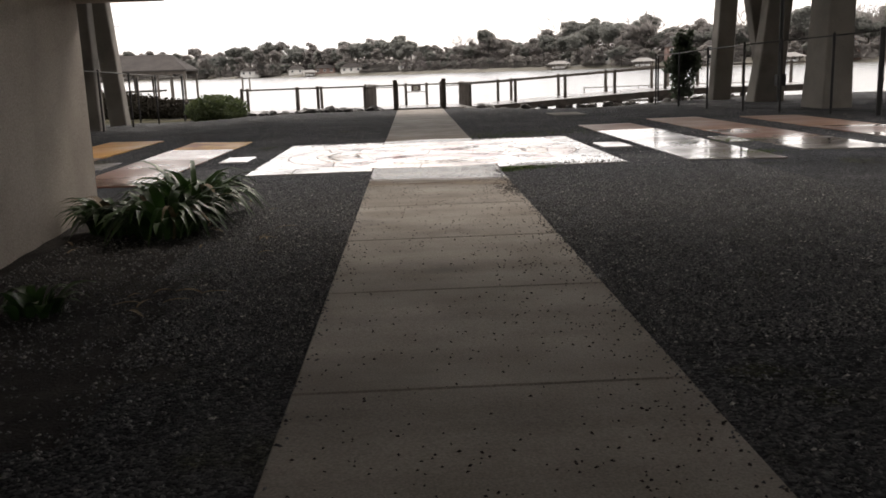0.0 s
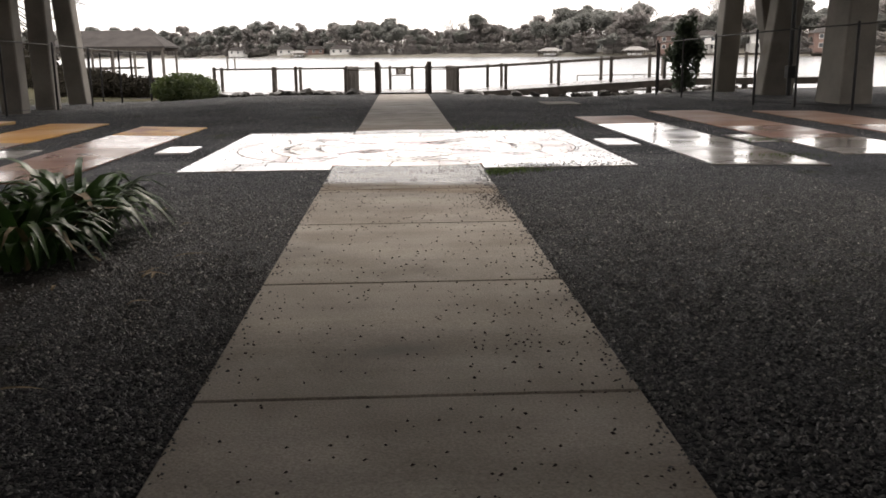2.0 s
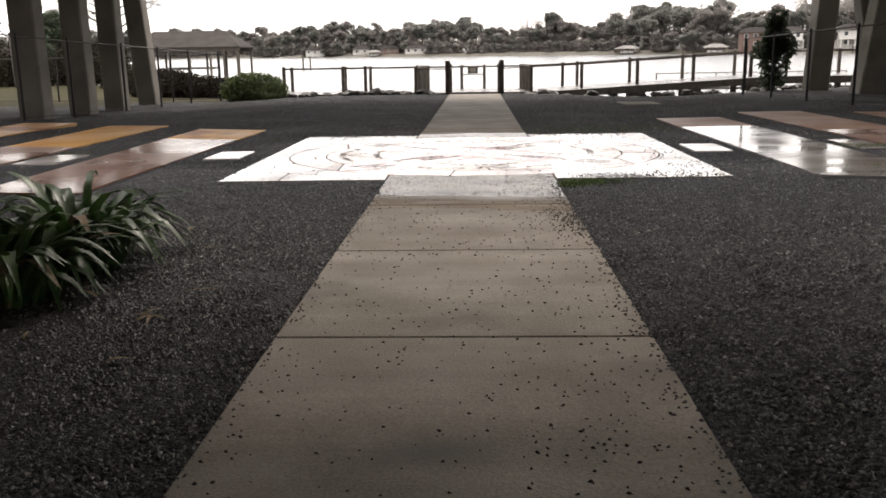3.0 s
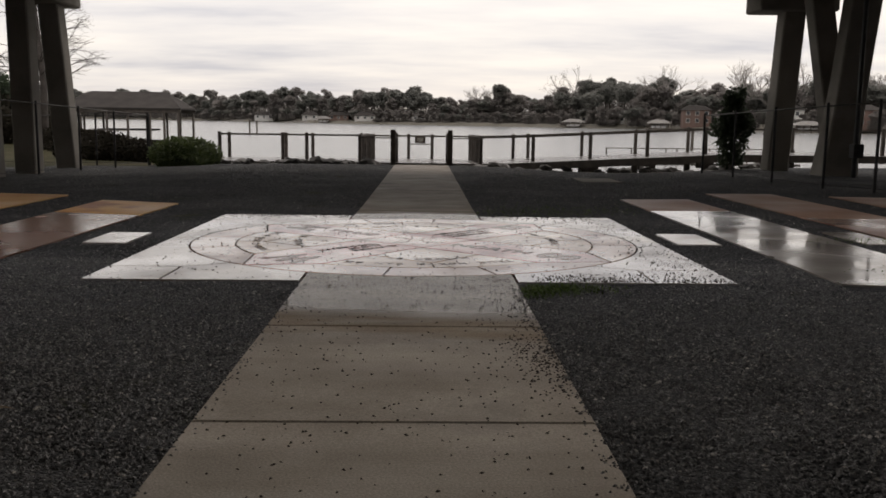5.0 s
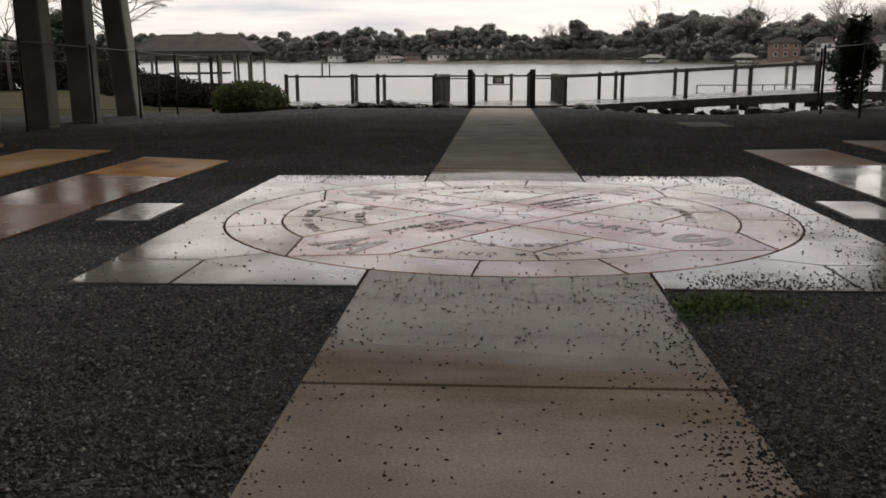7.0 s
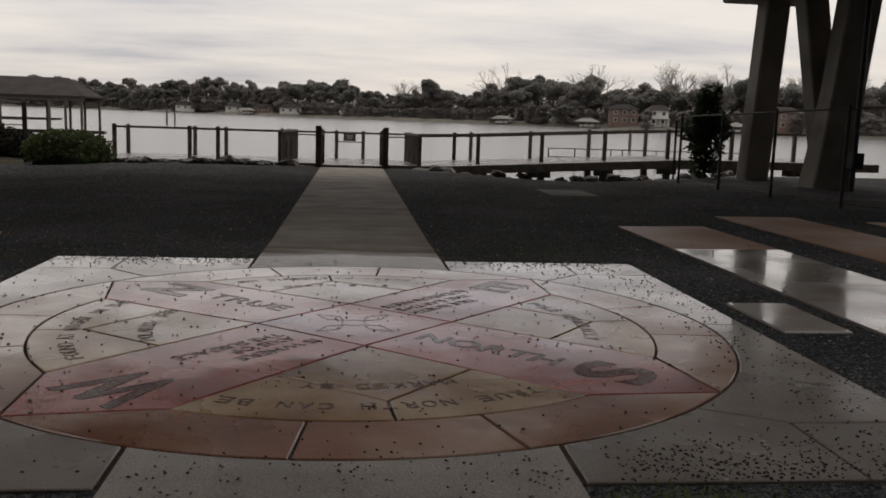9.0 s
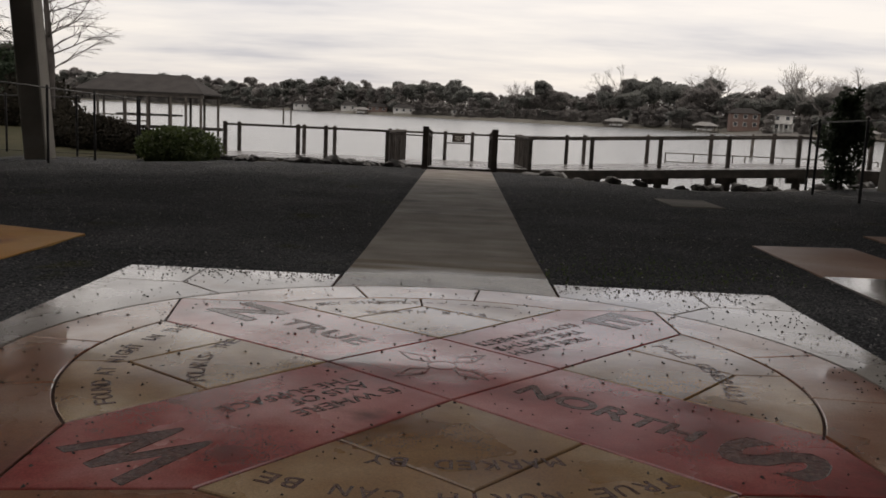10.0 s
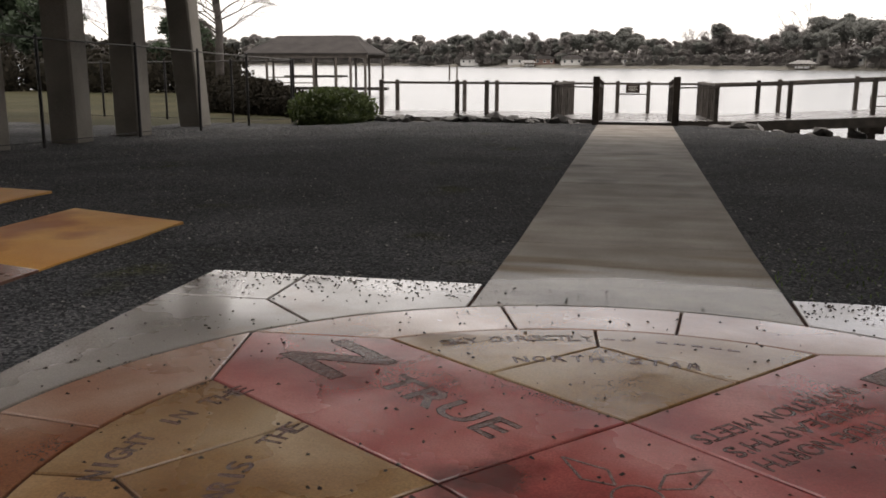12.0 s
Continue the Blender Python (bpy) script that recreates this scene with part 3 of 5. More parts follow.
def column(x, y, w, d, label, lean_x=0.0, taper=0.0, legs=None, z0=-0.5):
    ob = thing("bridge_column", None, [], label, "bridge column", group="bridge columns")
    b = Build()
    lean_box(b, x, y, w, d, z0, 5.92, lean_x * 1.09, 0, taper)
    part("shaft", b, ["pier"], ob)
    for dx, dy, lw, ld, lx in legs or ():
        b = Build()
        lean_box(b, x + dx, y + dy, lw, ld, z0, 5.92, lx * 1.09)
        part("leg", b, ["pier"], ob)
    return ob


# the row beside the lawn, the last one leaning outwards
for cy, cx, cw in ((35.0, -11.92, 0.66), (31.6, -11.78, 0.63), (29.4, -11.93, 0.65), (27.1, -12.25, 0.72), (24.8, -12.75, 0.7), (22.5, -13.05, 0.7)):
    column(cx, cy, cw, 0.62, "square grey concrete bridge column beside the lawn", lean_x=-0.42 if cy > 34 else -0.04)
# the row beside the water
column(11.84, 34.25, 0.7, 0.7, "leaning grey concrete bridge column by the boardwalk", lean_x=0.3)
column(12.42, 31.2, 0.88, 0.7, "forked grey concrete bridge column on a flared foot", lean_x=0.58, taper=0.3, legs=((0.72, 0.9, 0.68, 0.6, -1.1),))
column(12.15, 25.7, 0.78, 1.3, "broad grey concrete bridge column with a flared foot", lean_x=0.15, taper=0.2)
column(13.6, 19.4, 0.8, 1.1, "broad grey concrete bridge column with a flared foot", lean_x=0.05, taper=0.18)

for x0, x1, y0, y1, lab in ((-12.9, -11.7, 20, 36.0, "concrete cross beam on the lawn columns"), (10.84, 13.4, 33.55, 34.95, "concrete cap on the leaning waterside column")):
    b = Build()
    b.box(x0, y0, 5.13, x1, y1, 5.9, 0.05)
    thing("cap_beam", b, ["pier"], lab, "bridge beam", group="cap beams")

# the broad wall pier beside the walk, with its cap
pier = thing("wall_pier", None, [], "broad stained concrete wall pier beside the walk", "bridge pier")
b = Build()
b.prism([(-9.2, 5.2), (-3.62, 5.2), (-3.55, 5.35), (-3.92, 9.25), (-4.02, 9.35), (-9.2, 9.35)], -0.4, 2.28, 0.0)
part("shaft", b, ["wall"], pier)
b = Build()
b.box(-9.4, 5.0, 2.28, -2.95, 9.5, 2.95, 0.06)
part("cap", b, ["wall"], pier)
for bx in (-8.4, -6.4, -4.4):
    b = Build()
    b.box(bx - 0.3, 6.4, 2.95, bx + 0.3, 8.2, 6.0, 0.03)
    part("pedestal", b, ["wall"], pier)
b = Build()
b.box(-3.99, 9.36, -0.1, -3.965, 9.385, 2.2, 0.003)
part("drain_pipe", b, ["black_metal"], pier, "thin dark strip on the corner")

# ---- fences ----


def fence(points, tall, label, gate_post=None, near_tall=None):
    ob = thing("fence", None, [], label, "fence", group="pipe fences")
    far_tall, before = tall, tall
    for i, (x, y, z) in enumerate(points):
        if near_tall:
            tall = near_tall + (far_tall - near_tall) * i / (len(points) - 1)
        b = Build()
        r = 0.035 if (x, y, z) != gate_post else 0.07
        b.tube([(x, y, z - 0.3), (x, y, z + tall + 0.05), (x, y, z + tall + 0.08)], [r, r, r * 0.5], 10)
        part("post", b, ["black_metal"], ob)
        if i:
            x0, y0, z0 = points[i - 1]
            for h0, h, rr, nm in ((before, tall, 0.018, "top_rail"), (0.1, 0.1, 0.008, "bottom_wire")):
                b = Build()
                b.tube([(x0, y0, z0 + h0), (x, y, z + h)], rr, 8)
                part(nm, b, ["galv" if nm == "top_rail" else "black_metal"], ob)
        before = tall
    return ob


fence([(-12.5, 21.6, -0.15), (-12.25, 23.8, -0.18), (-12.0, 25.9, -0.2), (-11.6, 28.0, -0.22), (-11.25, 31.0, -0.22), (-10.95, 33.4, -0.22), (-10.55, 35.45, -0.22), (-9.95, 37.2, -0.22)], 1.8, "dark pipe fence in front of the lawn columns", near_tall=2.4)
fence([(-10.0, 37.5, -0.25), (-11.75, 37.0, -0.25), (-14.3, 37.7, -0.28), (-17.0, 38.5, -0.3), (-20.0, 39.4, -0.3)], 1.8, "dark pipe fence along the edge of the lawn")
fence([(9.35, 34.0, -0.03), (8.6, 31.6, -0.03), (8.85, 29.6, -0.03), (9.1, 27.4, -0.03), (9.4, 25.1, -0.03), (10.0, 23.9, -0.03), (10.75, 22.4, -0.03), (11.3, 21.0, -0.03)], 2.08, "dark pipe fence in front of the waterside columns", gate_post=(11.3, 21.0, -0.03), near_tall=1.7)
fence([(11.5, 20.9, -0.03), (13.6, 21.1, -0.03), (15.8, 21.3, -0.03)], 1.72, "dark pipe fence running off behind the columns")

pole = thing("lamp_pole", None, [], "thin dark metal pole with a box on it", "pole")
b = Build()
b.tube([(12.5, 30.0, -0.2), (12.5, 30.0, 5.2)], 0.07, 10)
part("shaft", b, ["black_metal"], pole)
b = Build()
b.box(12.36, 29.8, 0.55, 12.66, 30.1, 0.95, 0.02)
part("box", b, ["black_metal"], pole)

# ---- boardwalk over the bank ----


def deck_level(x, y):
    """Height of the boardwalk's planks: it falls from the gate, and climbs where it runs off over the water."""
    if y < 39.2:
        return 0.06 - 0.04 * (y - 34.9)
    return -0.12 + 0.46 * min(max((x - 3.0) / 9.0, 0), 1)


def timber_post(parent, x, y, base, top, w=0.13, name="post"):
    b = Build()
    b.box(x - w / 2, y - w / 2, base, x + w / 2, y + w / 2, top, 0.012)
    return part(name, b, ["timber"], parent)


def rail(parent, p, q, w=0.045, name="rail", h=0.07):
    b = Build()
    p, q = Vector(p), Vector(q)
    d = (q - p).normalized()
    side = d.cross(Vector((0, 0, 1))).normalized() * w
    up = Vector((0, 0, h))
    vs = [p + side, p - side, p - side + up, p + side + up, q + side, q - side, q - side + up, q + side + up]
    b.add(vs, [(0, 1, 2, 3), (7, 6, 5, 4), (0, 4, 5, 1), (1, 5, 6, 2), (2, 6, 7, 3), (3, 7, 4, 0)])
    return part(name, b, ["timber"], parent)


walkdeck = thing("boardwalk", None, [], "dark weathered timber boardwalk over the river edge", "boardwalk")
plank_share = Build()
plank_share.box(-0.068, -1, -0.03, 0.068, 1, 0.0, 0.006)
plank_mesh = plank_share.mesh("plank", ["plank"])


def planks(x0, x1, y0, y1, lengthwise):
    """Planks laid side by side; lengthwise: along y, else along x."""
    span, start = (x1 - x0, x0) if lengthwise else (y1 - y0, y0)
    n = int(span / 0.145)
    for i in range(n):
        u = start + (i + 0.5) * span / n
        ob = new("plank", plank_mesh)
        ob.parent = walkdeck
        if lengthwise:
            tilt = math.atan2(deck_level(u, y1) - deck_level(u, y0), y1 - y0)
            ob.matrix_basis = pose(u, (y0 + y1) / 2, (deck_level(u, y0) + deck_level(u, y1)) / 2) @ Matrix.Rotation(tilt, 4, "X") @ Matrix.Diagonal((1, (y1 - y0) / 2, 1, 1))
        else:
            ob.matrix_basis = pose((x0 + x1) / 2, u, (deck_level(0, u)), 0, 0, 90) @ Matrix.Diagonal((1, (x1 - x0) / 2, 1, 1))


planks(-1.0, 1.0, 34.95, 39.2, False)
planks(-9.3, 19.0, 39.25, 43.4, True)


def beam(x0, y0, x1, y1, drop=0.05, deep=0.2, thick=0.05):
    b = Build()
    n = max(1, int(math.hypot(x1 - x0, y1 - y0) / 1.5))
    vs, fs = [], []
    side = Vector((-(y1 - y0), x1 - x0, 0)).normalized() * thick
    for i in range(n + 1):
        x, y = x0 + (x1 - x0) * i / n, y0 + (y1 - y0) * i / n
        z = deck_level(x, y) - drop
        vs += [Vector((x, y, z)) + side, Vector((x, y, z)) - side, Vector((x, y, z - deep)) - side, Vector((x, y, z - deep)) + side]
    for i in range(n):
        fs += [(4 * i + a, 4 * i + (a + 1) % 4, 4 * i + 4 + (a + 1) % 4, 4 * i + 4 + a) for a in range(4)]
    fs += [(3, 2, 1, 0), (4 * n, 4 * n + 1, 4 * n + 2, 4 * n + 3)]
    b.add(vs, fs)
    part("beam", b, ["timber"], walkdeck)


beam(-9.3, 39.3, 19.0, 39.3, 0.032, 0.26)
beam(-9.3, 43.35, 19.0, 43.35, 0.032, 0.24)
beam(-0.98, 34.95, -0.98, 39.2, 0.035, 0.2)
beam(0.98, 34.95, 0.98, 39.2, 0.035, 0.2)
beam(-0.95, 34.97, 0.95, 34.97, 0.035, 0.2)


def rail_run(points, tall, mid=False):
    last = None
    for x, y in points:
        z = deck_level(x, y)
        timber_post(walkdeck, x, y, z - 0.35, z + tall)
        if last:
            lx, ly, lz = last
            rail(walkdeck, (lx, ly, lz + tall - 0.13), (x, y, z + tall - 0.13))
            if mid:
                for h in (0.3, 0.55, 0.8):
                    b = Build()
                    b.tube([(lx, ly, lz + h), (x, y, z + h)], 0.004, 5)
                    part("cable", b, ["galv"], walkdeck)
        last = (x, y, z)


rail_run([(-8.05, 40.2), (-5.55, 40.2), (-4.6, 40.2), (-2.42, 40.2)], 1.12)
rail_run([(-8.35, 43.3), (-5.9, 43.3), (-4.75, 43.3), (-2.4, 43.3), (-0.6, 43.3), (0.42, 43.3), (2.2, 43.3), (3.95, 43.3)], 1.08)
rail_run([(2.3, 40.2), (4.45, 40.2), (6.75, 40.2), (9.05, 40.2), (11.4, 40.2), (13.8, 40.2), (16.2, 40.2), (18.6, 40.2)], 1.08)
rail_run([(3.95, 43.3), (4.6, 43.3), (6.95, 43.3), (9.3, 43.3), (11.6, 43.3), (13.9, 43.3), (16.2, 43.3), (18.6, 43.3)], 1.08)
# boarded side rails of the landing
for x0, x1 in ((-2.42, -2.1), (2.3, 2.05)):
    for i in range(13):
        t = i / 12
        timber_post(walkdeck, x0 + (x1 - x0) * t, 39.3 + 3.6 * t, deck_level(0, 40) - 0.2, deck_level(0, 40) + 1.04, 0.13 if i % 4 == 0 else 0.1, "post" if i % 4 == 0 else "picket")
    rail(walkdeck, (x0, 39.3, deck_level(0, 40) + 1.0), (x1, 42.9, deck_level(0, 40) + 1.0), 0.07)
# gate posts and the rails behind them
for s in (-1, 1):
    for i, (y, tall) in enumerate(((34.95, 1.12), (36.6, 1.1), (38.3, 1.1))):
        timber_post(walkdeck, s * 0.97, y, deck_level(0, y) - 0.4, deck_level(0, y) + tall, 0.17 if i == 0 else 0.14)
    rail(walkdeck, (s * 0.97, 34.95, 0.95), (s * 0.97, 38.3, 0.82), 0.05)
    rail(walkdeck, (s * 0.97, 34.95, 0.5), (s * 0.97, 38.3, 0.4), 0.03)
    rail(walkdeck, (s * 0.97, 38.3, 0.82), (s * 2.36, 39.3, 0.82), 0.03, h=0.04)
    for y in (35.4, 35.85, 36.25, 37.0, 37.4, 37.85):
        timber_post(walkdeck, s * 0.97, y, deck_level(0, y) - 0.05, deck_level(0, y) + 0.9, 0.045, "picket")
# piles under it
for x, y in ((4.45, 40.2), (6.75, 40.2), (9.05, 40.2), (11.4, 40.2), (13.8, 40.2), (16.2, 40.2), (-8.05, 40.2), (-5.55, 40.2), (-2.42, 40.2), (2.3, 40.2), (6.95, 43.3), (9.3, 43.3), (11.6, 43.3), (0.98, 38.3), (-0.98, 38.3), (4.6, 43.3), (-5.9, 43.3), (16.2, 43.3)):
    b = Build()
    b.tube([(x, y, -2.6), (x, y, deck_level(x, y) - 0.05)], [0.15, 0.14], 12)
    part("pile", b, ["timber"], walkdeck)
    if x > 3 and y < 41:
        b = Build()
        b.box(x - 0.34, y - 0.12, deck_level(x, y) - 0.55, x + 0.34, y + 0.12, deck_level(x, y) - 0.29, 0.02)
        part("pile_cap", b, ["timber"], walkdeck)

board = thing("notice_board", None, [], "small dark brown notice board on the boardwalk rail", "sign")
b = Build()
b.box(-0.33, 43.2, 0.56, 0.13, 43.23, 0.83, 0.006)
part("panel", b, ["sign"], board)
b = Build()
for z, w in ((0.76, 0.3), (0.715, 0.22), (0.67, 0.32), (0.625, 0.18)):
    b.box(-0.1 - w / 2, 43.194, z, -0.1 + w / 2, 43.199, z + 0.022)
part("lettering", b, ["sign_text"], board, "pale unreadable lettering")
b = Build()
b.box(-0.6, 43.235, 0.5, 0.42, 43.26, 0.54, 0.004)
part("bracket", b, ["timber"], board)

# ---- low floating dock and pilings beyond ----
dock = thing("floating_dock", None, [], "low timber floating dock with pipe rails", "dock")
b = Build()
b.box(10.5, 60.5, -1.35, 24.0, 62.5, -0.85, 0.03)
part("deck", b, ["plank"], dock)
for x in (11.6, 13.2, 15.4, 16.1, 18.2, 20.6, 23.6):
    b = Build()
    b.tube([(x, 60.7, -1.0), (x, 60.7, 0.08)], 0.04, 8)
    part("post", b, ["timber"], dock)
for z in (0.05, -0.45):
    b = Build()
    b.tube([(11.6, 60.7, z), (23.6, 60.7, z)], 0.03, 8)
    part("rail", b, ["timber"], dock)


def piling(x, y, top, r):
    ob = thing("river_piling", None, [], "dark timber piling standing in the river", "piling", group="pilings")
    b = Build()
    b.tube([(x, y, -3), (x, y, top - 0.12), (x, y, top)], [r, r * 0.9, r * 0.5], 10)
    part("pile", b, ["timber"], ob)


piling(25.9, 90, 1.3, 0.16)
piling(-28.5, 150, 1.9, 0.16)
piling(-27.5, 151, 1.75, 0.14)

# ---- the walk ----
# the ring was laid out by eye: a little wider than it is deep
CX, CY, R_OUT, R_IN, WIDE, DEEP = 0.02, 14.95, 2.495, 2.008, 1.018, 0.975
walkbase = thing("walk", None, [], "pale concrete walk of square slabs leading to the boardwalk gate", "path", kind="structure")
b = Build()
b.box(-0.9, -12, -0.1, 0.9, 12.2, -0.016)
b.box(-0.9, 17.7, -0.1, 0.9, 34.75, -0.016)
part("joint_bed", b, ["joint"], walkbase)
joints = [10.53, 8.6, 6.65, 4.8, 2.95, 1.03, -0.88, -2.8, -4.7, -6.6, -8.5, -10.4, -12.0]


def slab(poly, parent, mat, top=0.0, name="slab", edge=0.008, gap=0.007):
    b = Build()
    b.prism(inset(poly, gap), -0.1, top, edge)
    return part(name, b, [mat], parent)


def arc_at(x, s):
    return CY + s * DEEP * math.sqrt(max(R_OUT ** 2 - ((x - CX) / WIDE) ** 2, 0))


def half_width(y):
    """The walk was poured a little wider towards the compass."""
    return 0.905 + 0.0036 * min(max(y - 2.0, 0), 7.2)


W = 0.915
for y1, y0 in zip(joints, joints[1:]):
    w0, w1 = half_width(y0), half_width(y1)
    slab([(-w0, y0), (w0, y0), (w1, y1), (-w1, y1)], walkbase, "concrete")
slab([(-0.932, 10.53), (0.932, 10.53), (0.94, arc_at(0.94, -1))] + [(x, arc_at(x, -1)) for x in np.linspace(0.75, -0.75, 9)] + [(-0.94, arc_at(-0.94, -1))], walkbase, "concrete")
slab([(-0.94, arc_at(-0.94, 1))] + [(x, arc_at(x, 1)) for x in np.linspace(-0.75, 0.75, 9)] + [(0.94, arc_at(0.94, 1)), (W, 19.25), (-W, 19.25)], walkbase, "concrete")
ys = [19.25 + i * 1.934 for i in range(9)]
for y0, y1 in zip(ys, ys[1:]):
    slab([(-W, y0), (W, y0), (W, y1), (-W, y1)], walkbase, "concrete")

# ---- the compass paving ----
TURN_A, TURN_B = radians(50.3), radians(-38.6)
compass = thing("compass_paving", None, [], "wet stained-concrete compass set into the ground, cut with lettering", "paving")
b = Build()
b.box(-2.8, 12.27, -0.1, 2.85, 17.75, -0.014)
part("joint_bed", b, ["joint"], compass)


def polar(r, a):
    return (CX + WIDE * r * math.cos(a), CY + DEEP * r * math.sin(a))


def arc(r, a0, a1, n=14):
    return [polar(r, a0 + (a1 - a0) * i / n) for i in range(n + 1)]


OFF = radians(14.2)
band_ends = [TURN_A, TURN_B + math.pi, TURN_A + math.pi, TURN_B + 2 * math.pi]

# middle stone and the four arms with their points
MX, MY = 0.045, 15.025
core = [(MX + 0.05, MY - 0.63), (MX + 0.675, MY + 0.045), (MX - 0.05, MY + 0.63), (MX - 0.675, MY - 0.045)]
slab(core, compass, "red", name="middle_stone", edge=0.005, gap=0.0075)
shoulders = {}
for k, a in enumerate(band_ends):
    c0, c1 = core[(k + 1) % 4], core[(k + 2) % 4]
    s0, s1, tip = polar(R_IN, a - OFF), polar(R_IN, a + OFF), polar(R_OUT, a)
    shoulders[k] = (c0, s0, tip, s1, c1)
    slab([c0, s0, tip, s1, c1], compass, "red", name="arm_stone", edge=0.005, gap=0.0075)
# the quarters: a kite and two wedges, and three stones of the ring
for k in range(4):
    a0, a1 = band_ends[k], band_ends[(k + 1) % 4] + (2 * math.pi if k == 3 else 0)
    am = (a0 + a1) / 2
    c = shoulders[k][4]
    s0, s1 = polar(R_IN, a0 + OFF), polar(R_IN, a1 - OFF)
    u0 = tuple(np.array(c) + (np.array(s0) - np.array(c)) * 0.52)
    u1 = tuple(np.array(c) + (np.array(s1) - np.array(c)) * 0.52)
    apex, rim = polar(1.71, am), polar(R_IN, am)
    slab([c, u0, apex, u1], compass, "tan", name="kite_stone", edge=0.005, gap=0.0075)
    slab([u0] + arc(R_IN, a0 + OFF, am) + [apex], compass, "tan", name="wedge_stone", edge=0.005, gap=0.0075)
    slab([apex] + arc(R_IN, am, a1 - OFF) + [u1], compass, "tan", name="wedge_stone", edge=0.005, gap=0.0075)
    cuts = [am - radians(11.8), am + radians(11.8)]
    slab(arc(R_OUT, a0, cuts[0])[0:] + arc(R_IN, cuts[0], a0 + OFF), compass, "ring", name="ring_stone", edge=0.005, gap=0.0075)
    slab(arc(R_OUT, cuts[0], cuts[1]) + arc(R_IN, cuts[1], cuts[0]), compass, "ring", name="ring_stone", edge=0.005, gap=0.0075)
    slab(arc(R_OUT, cuts[1], a1) + arc(R_IN, a1 - OFF, cuts[1]), compass, "ring", name="ring_stone", edge=0.005, gap=0.0075)
# border stones outside the ring
XL, XR, YN, YF = -2.83, 2.88, 12.25, 17.78


def angle_of(x, y):
    return math.atan2((y - CY) / DEEP, (x - CX) / WIDE)


R_B = R_OUT + 0.004
for sx, X in ((-1, XL), (1, XR)):
    for sy, Y in ((-1, YN), (1, YF)):
        knee = (sx * 2.15, MY + sy * 2.08)
        foot_angle = angle_of(sx * 1.82, CY + sy * 1.84)
        foot = polar(R_B, foot_angle)
        side_y, side_a = CY + 0.1, angle_of(sx * 2.5, CY + 0.1)
        wx = sx * 0.945
        wa = angle_of(wx, arc_at(wx, sy))

        def ordered(poly):
            area = sum(p[0] * r[1] - r[0] * p[1] for p, r in zip(poly, poly[1:] + poly[:1]))
            return poly if area > 0 else poly[::-1]

        def swing(a, c):
            d = (c - a + math.pi) % (2 * math.pi) - math.pi
            return arc(R_B, a, a + d, 10)

        slab(ordered([(wx, Y), (knee[0], Y), knee] + swing(foot_angle, wa)), compass, "border", name="border_stone", edge=0.005, gap=0.0075)
        slab(ordered([(knee[0], Y), (X, Y), (X, knee[1]), knee]), compass, "border", name="border_stone", edge=0.005, gap=0.0075)
        slab(ordered([knee, (X, knee[1]), (X, side_y)] + swing(side_a, foot_angle)), compass, "border", name="border_stone", edge=0.005, gap=0.0075)


# ---- lettering cut into the stones ----
def glyphs(text, heavy=0.0):
    """The built-in font's letters, flat, their middle at the origin, one unit wide and one high: points and faces."""
    cu = bpy.data.curves.new("letters", "FONT")
    cu.body, cu.size, cu.extrude, cu.resolution_u, cu.offset = text, 1.0, 0.0, 3, heavy
    ob = bpy.data.objects.new("letters", cu)
    scene.collection.objects.link(ob)
    bpy.context.view_layer.update()
    me = bpy.data.meshes.new_from_object(ob.evaluated_get(bpy.context.evaluated_depsgraph_get()))
    bpy.data.objects.remove(ob)
    bpy.data.curves.remove(cu)
    xs, ys = [v.co.x for v in me.vertices], [v.co.y for v in me.vertices]
    x0, x1, y0, y1 = min(xs), max(xs), min(ys), max(ys)
    flat = [((v.co.x - (x0 + x1) / 2) / (x1 - x0), (v.co.y - (y0 + y1) / 2) / (y1 - y0)) for v in me.vertices]
    faces = [tuple(p.vertices) for p in me.polygons]
    bpy.data.meshes.remove(me)
    return flat, faces


letter_rng = random.Random(61)


def cut(text, x, y, turn, wide, high, name="lettering", heavy=0.0, lip=0.0022):
    """Words on a stone: a rough floor, each letter rimmed in painted recess shade."""
    flat, faces = glyphs(text, heavy)
    b = Build()
    place = [rot2((u * wide, v * high), turn, (x, y)) for u, v in flat]
    b.add([(px, py, 0.0008) for px, py in place], faces, 0)
    used = collections.Counter(tuple(sorted((f[i], f[(i + 1) % len(f)]))) for f in faces for i in range(len(f)))
    for f in faces:
        for i in range(len(f)):
            p, q = f[i], f[(i + 1) % len(f)]
            if used[tuple(sorted((p, q)))] > 1:
                continue
            (ax, ay), (cx, cy) = place[p], place[q]
            long = math.hypot(cx - ax, cy - ay)
            if long < 1e-5:
                continue
            nx, ny = (cy - ay) / long * lip, -(cx - ax) / long * lip
            k = letter_rng.uniform(0.5, 1.2)
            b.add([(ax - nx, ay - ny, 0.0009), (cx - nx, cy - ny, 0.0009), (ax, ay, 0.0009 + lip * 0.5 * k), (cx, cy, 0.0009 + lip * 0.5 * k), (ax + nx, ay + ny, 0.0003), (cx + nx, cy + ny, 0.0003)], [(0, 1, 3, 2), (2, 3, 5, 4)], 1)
    return part(name, b, ["letter", "letter_edge_shade"], compass)


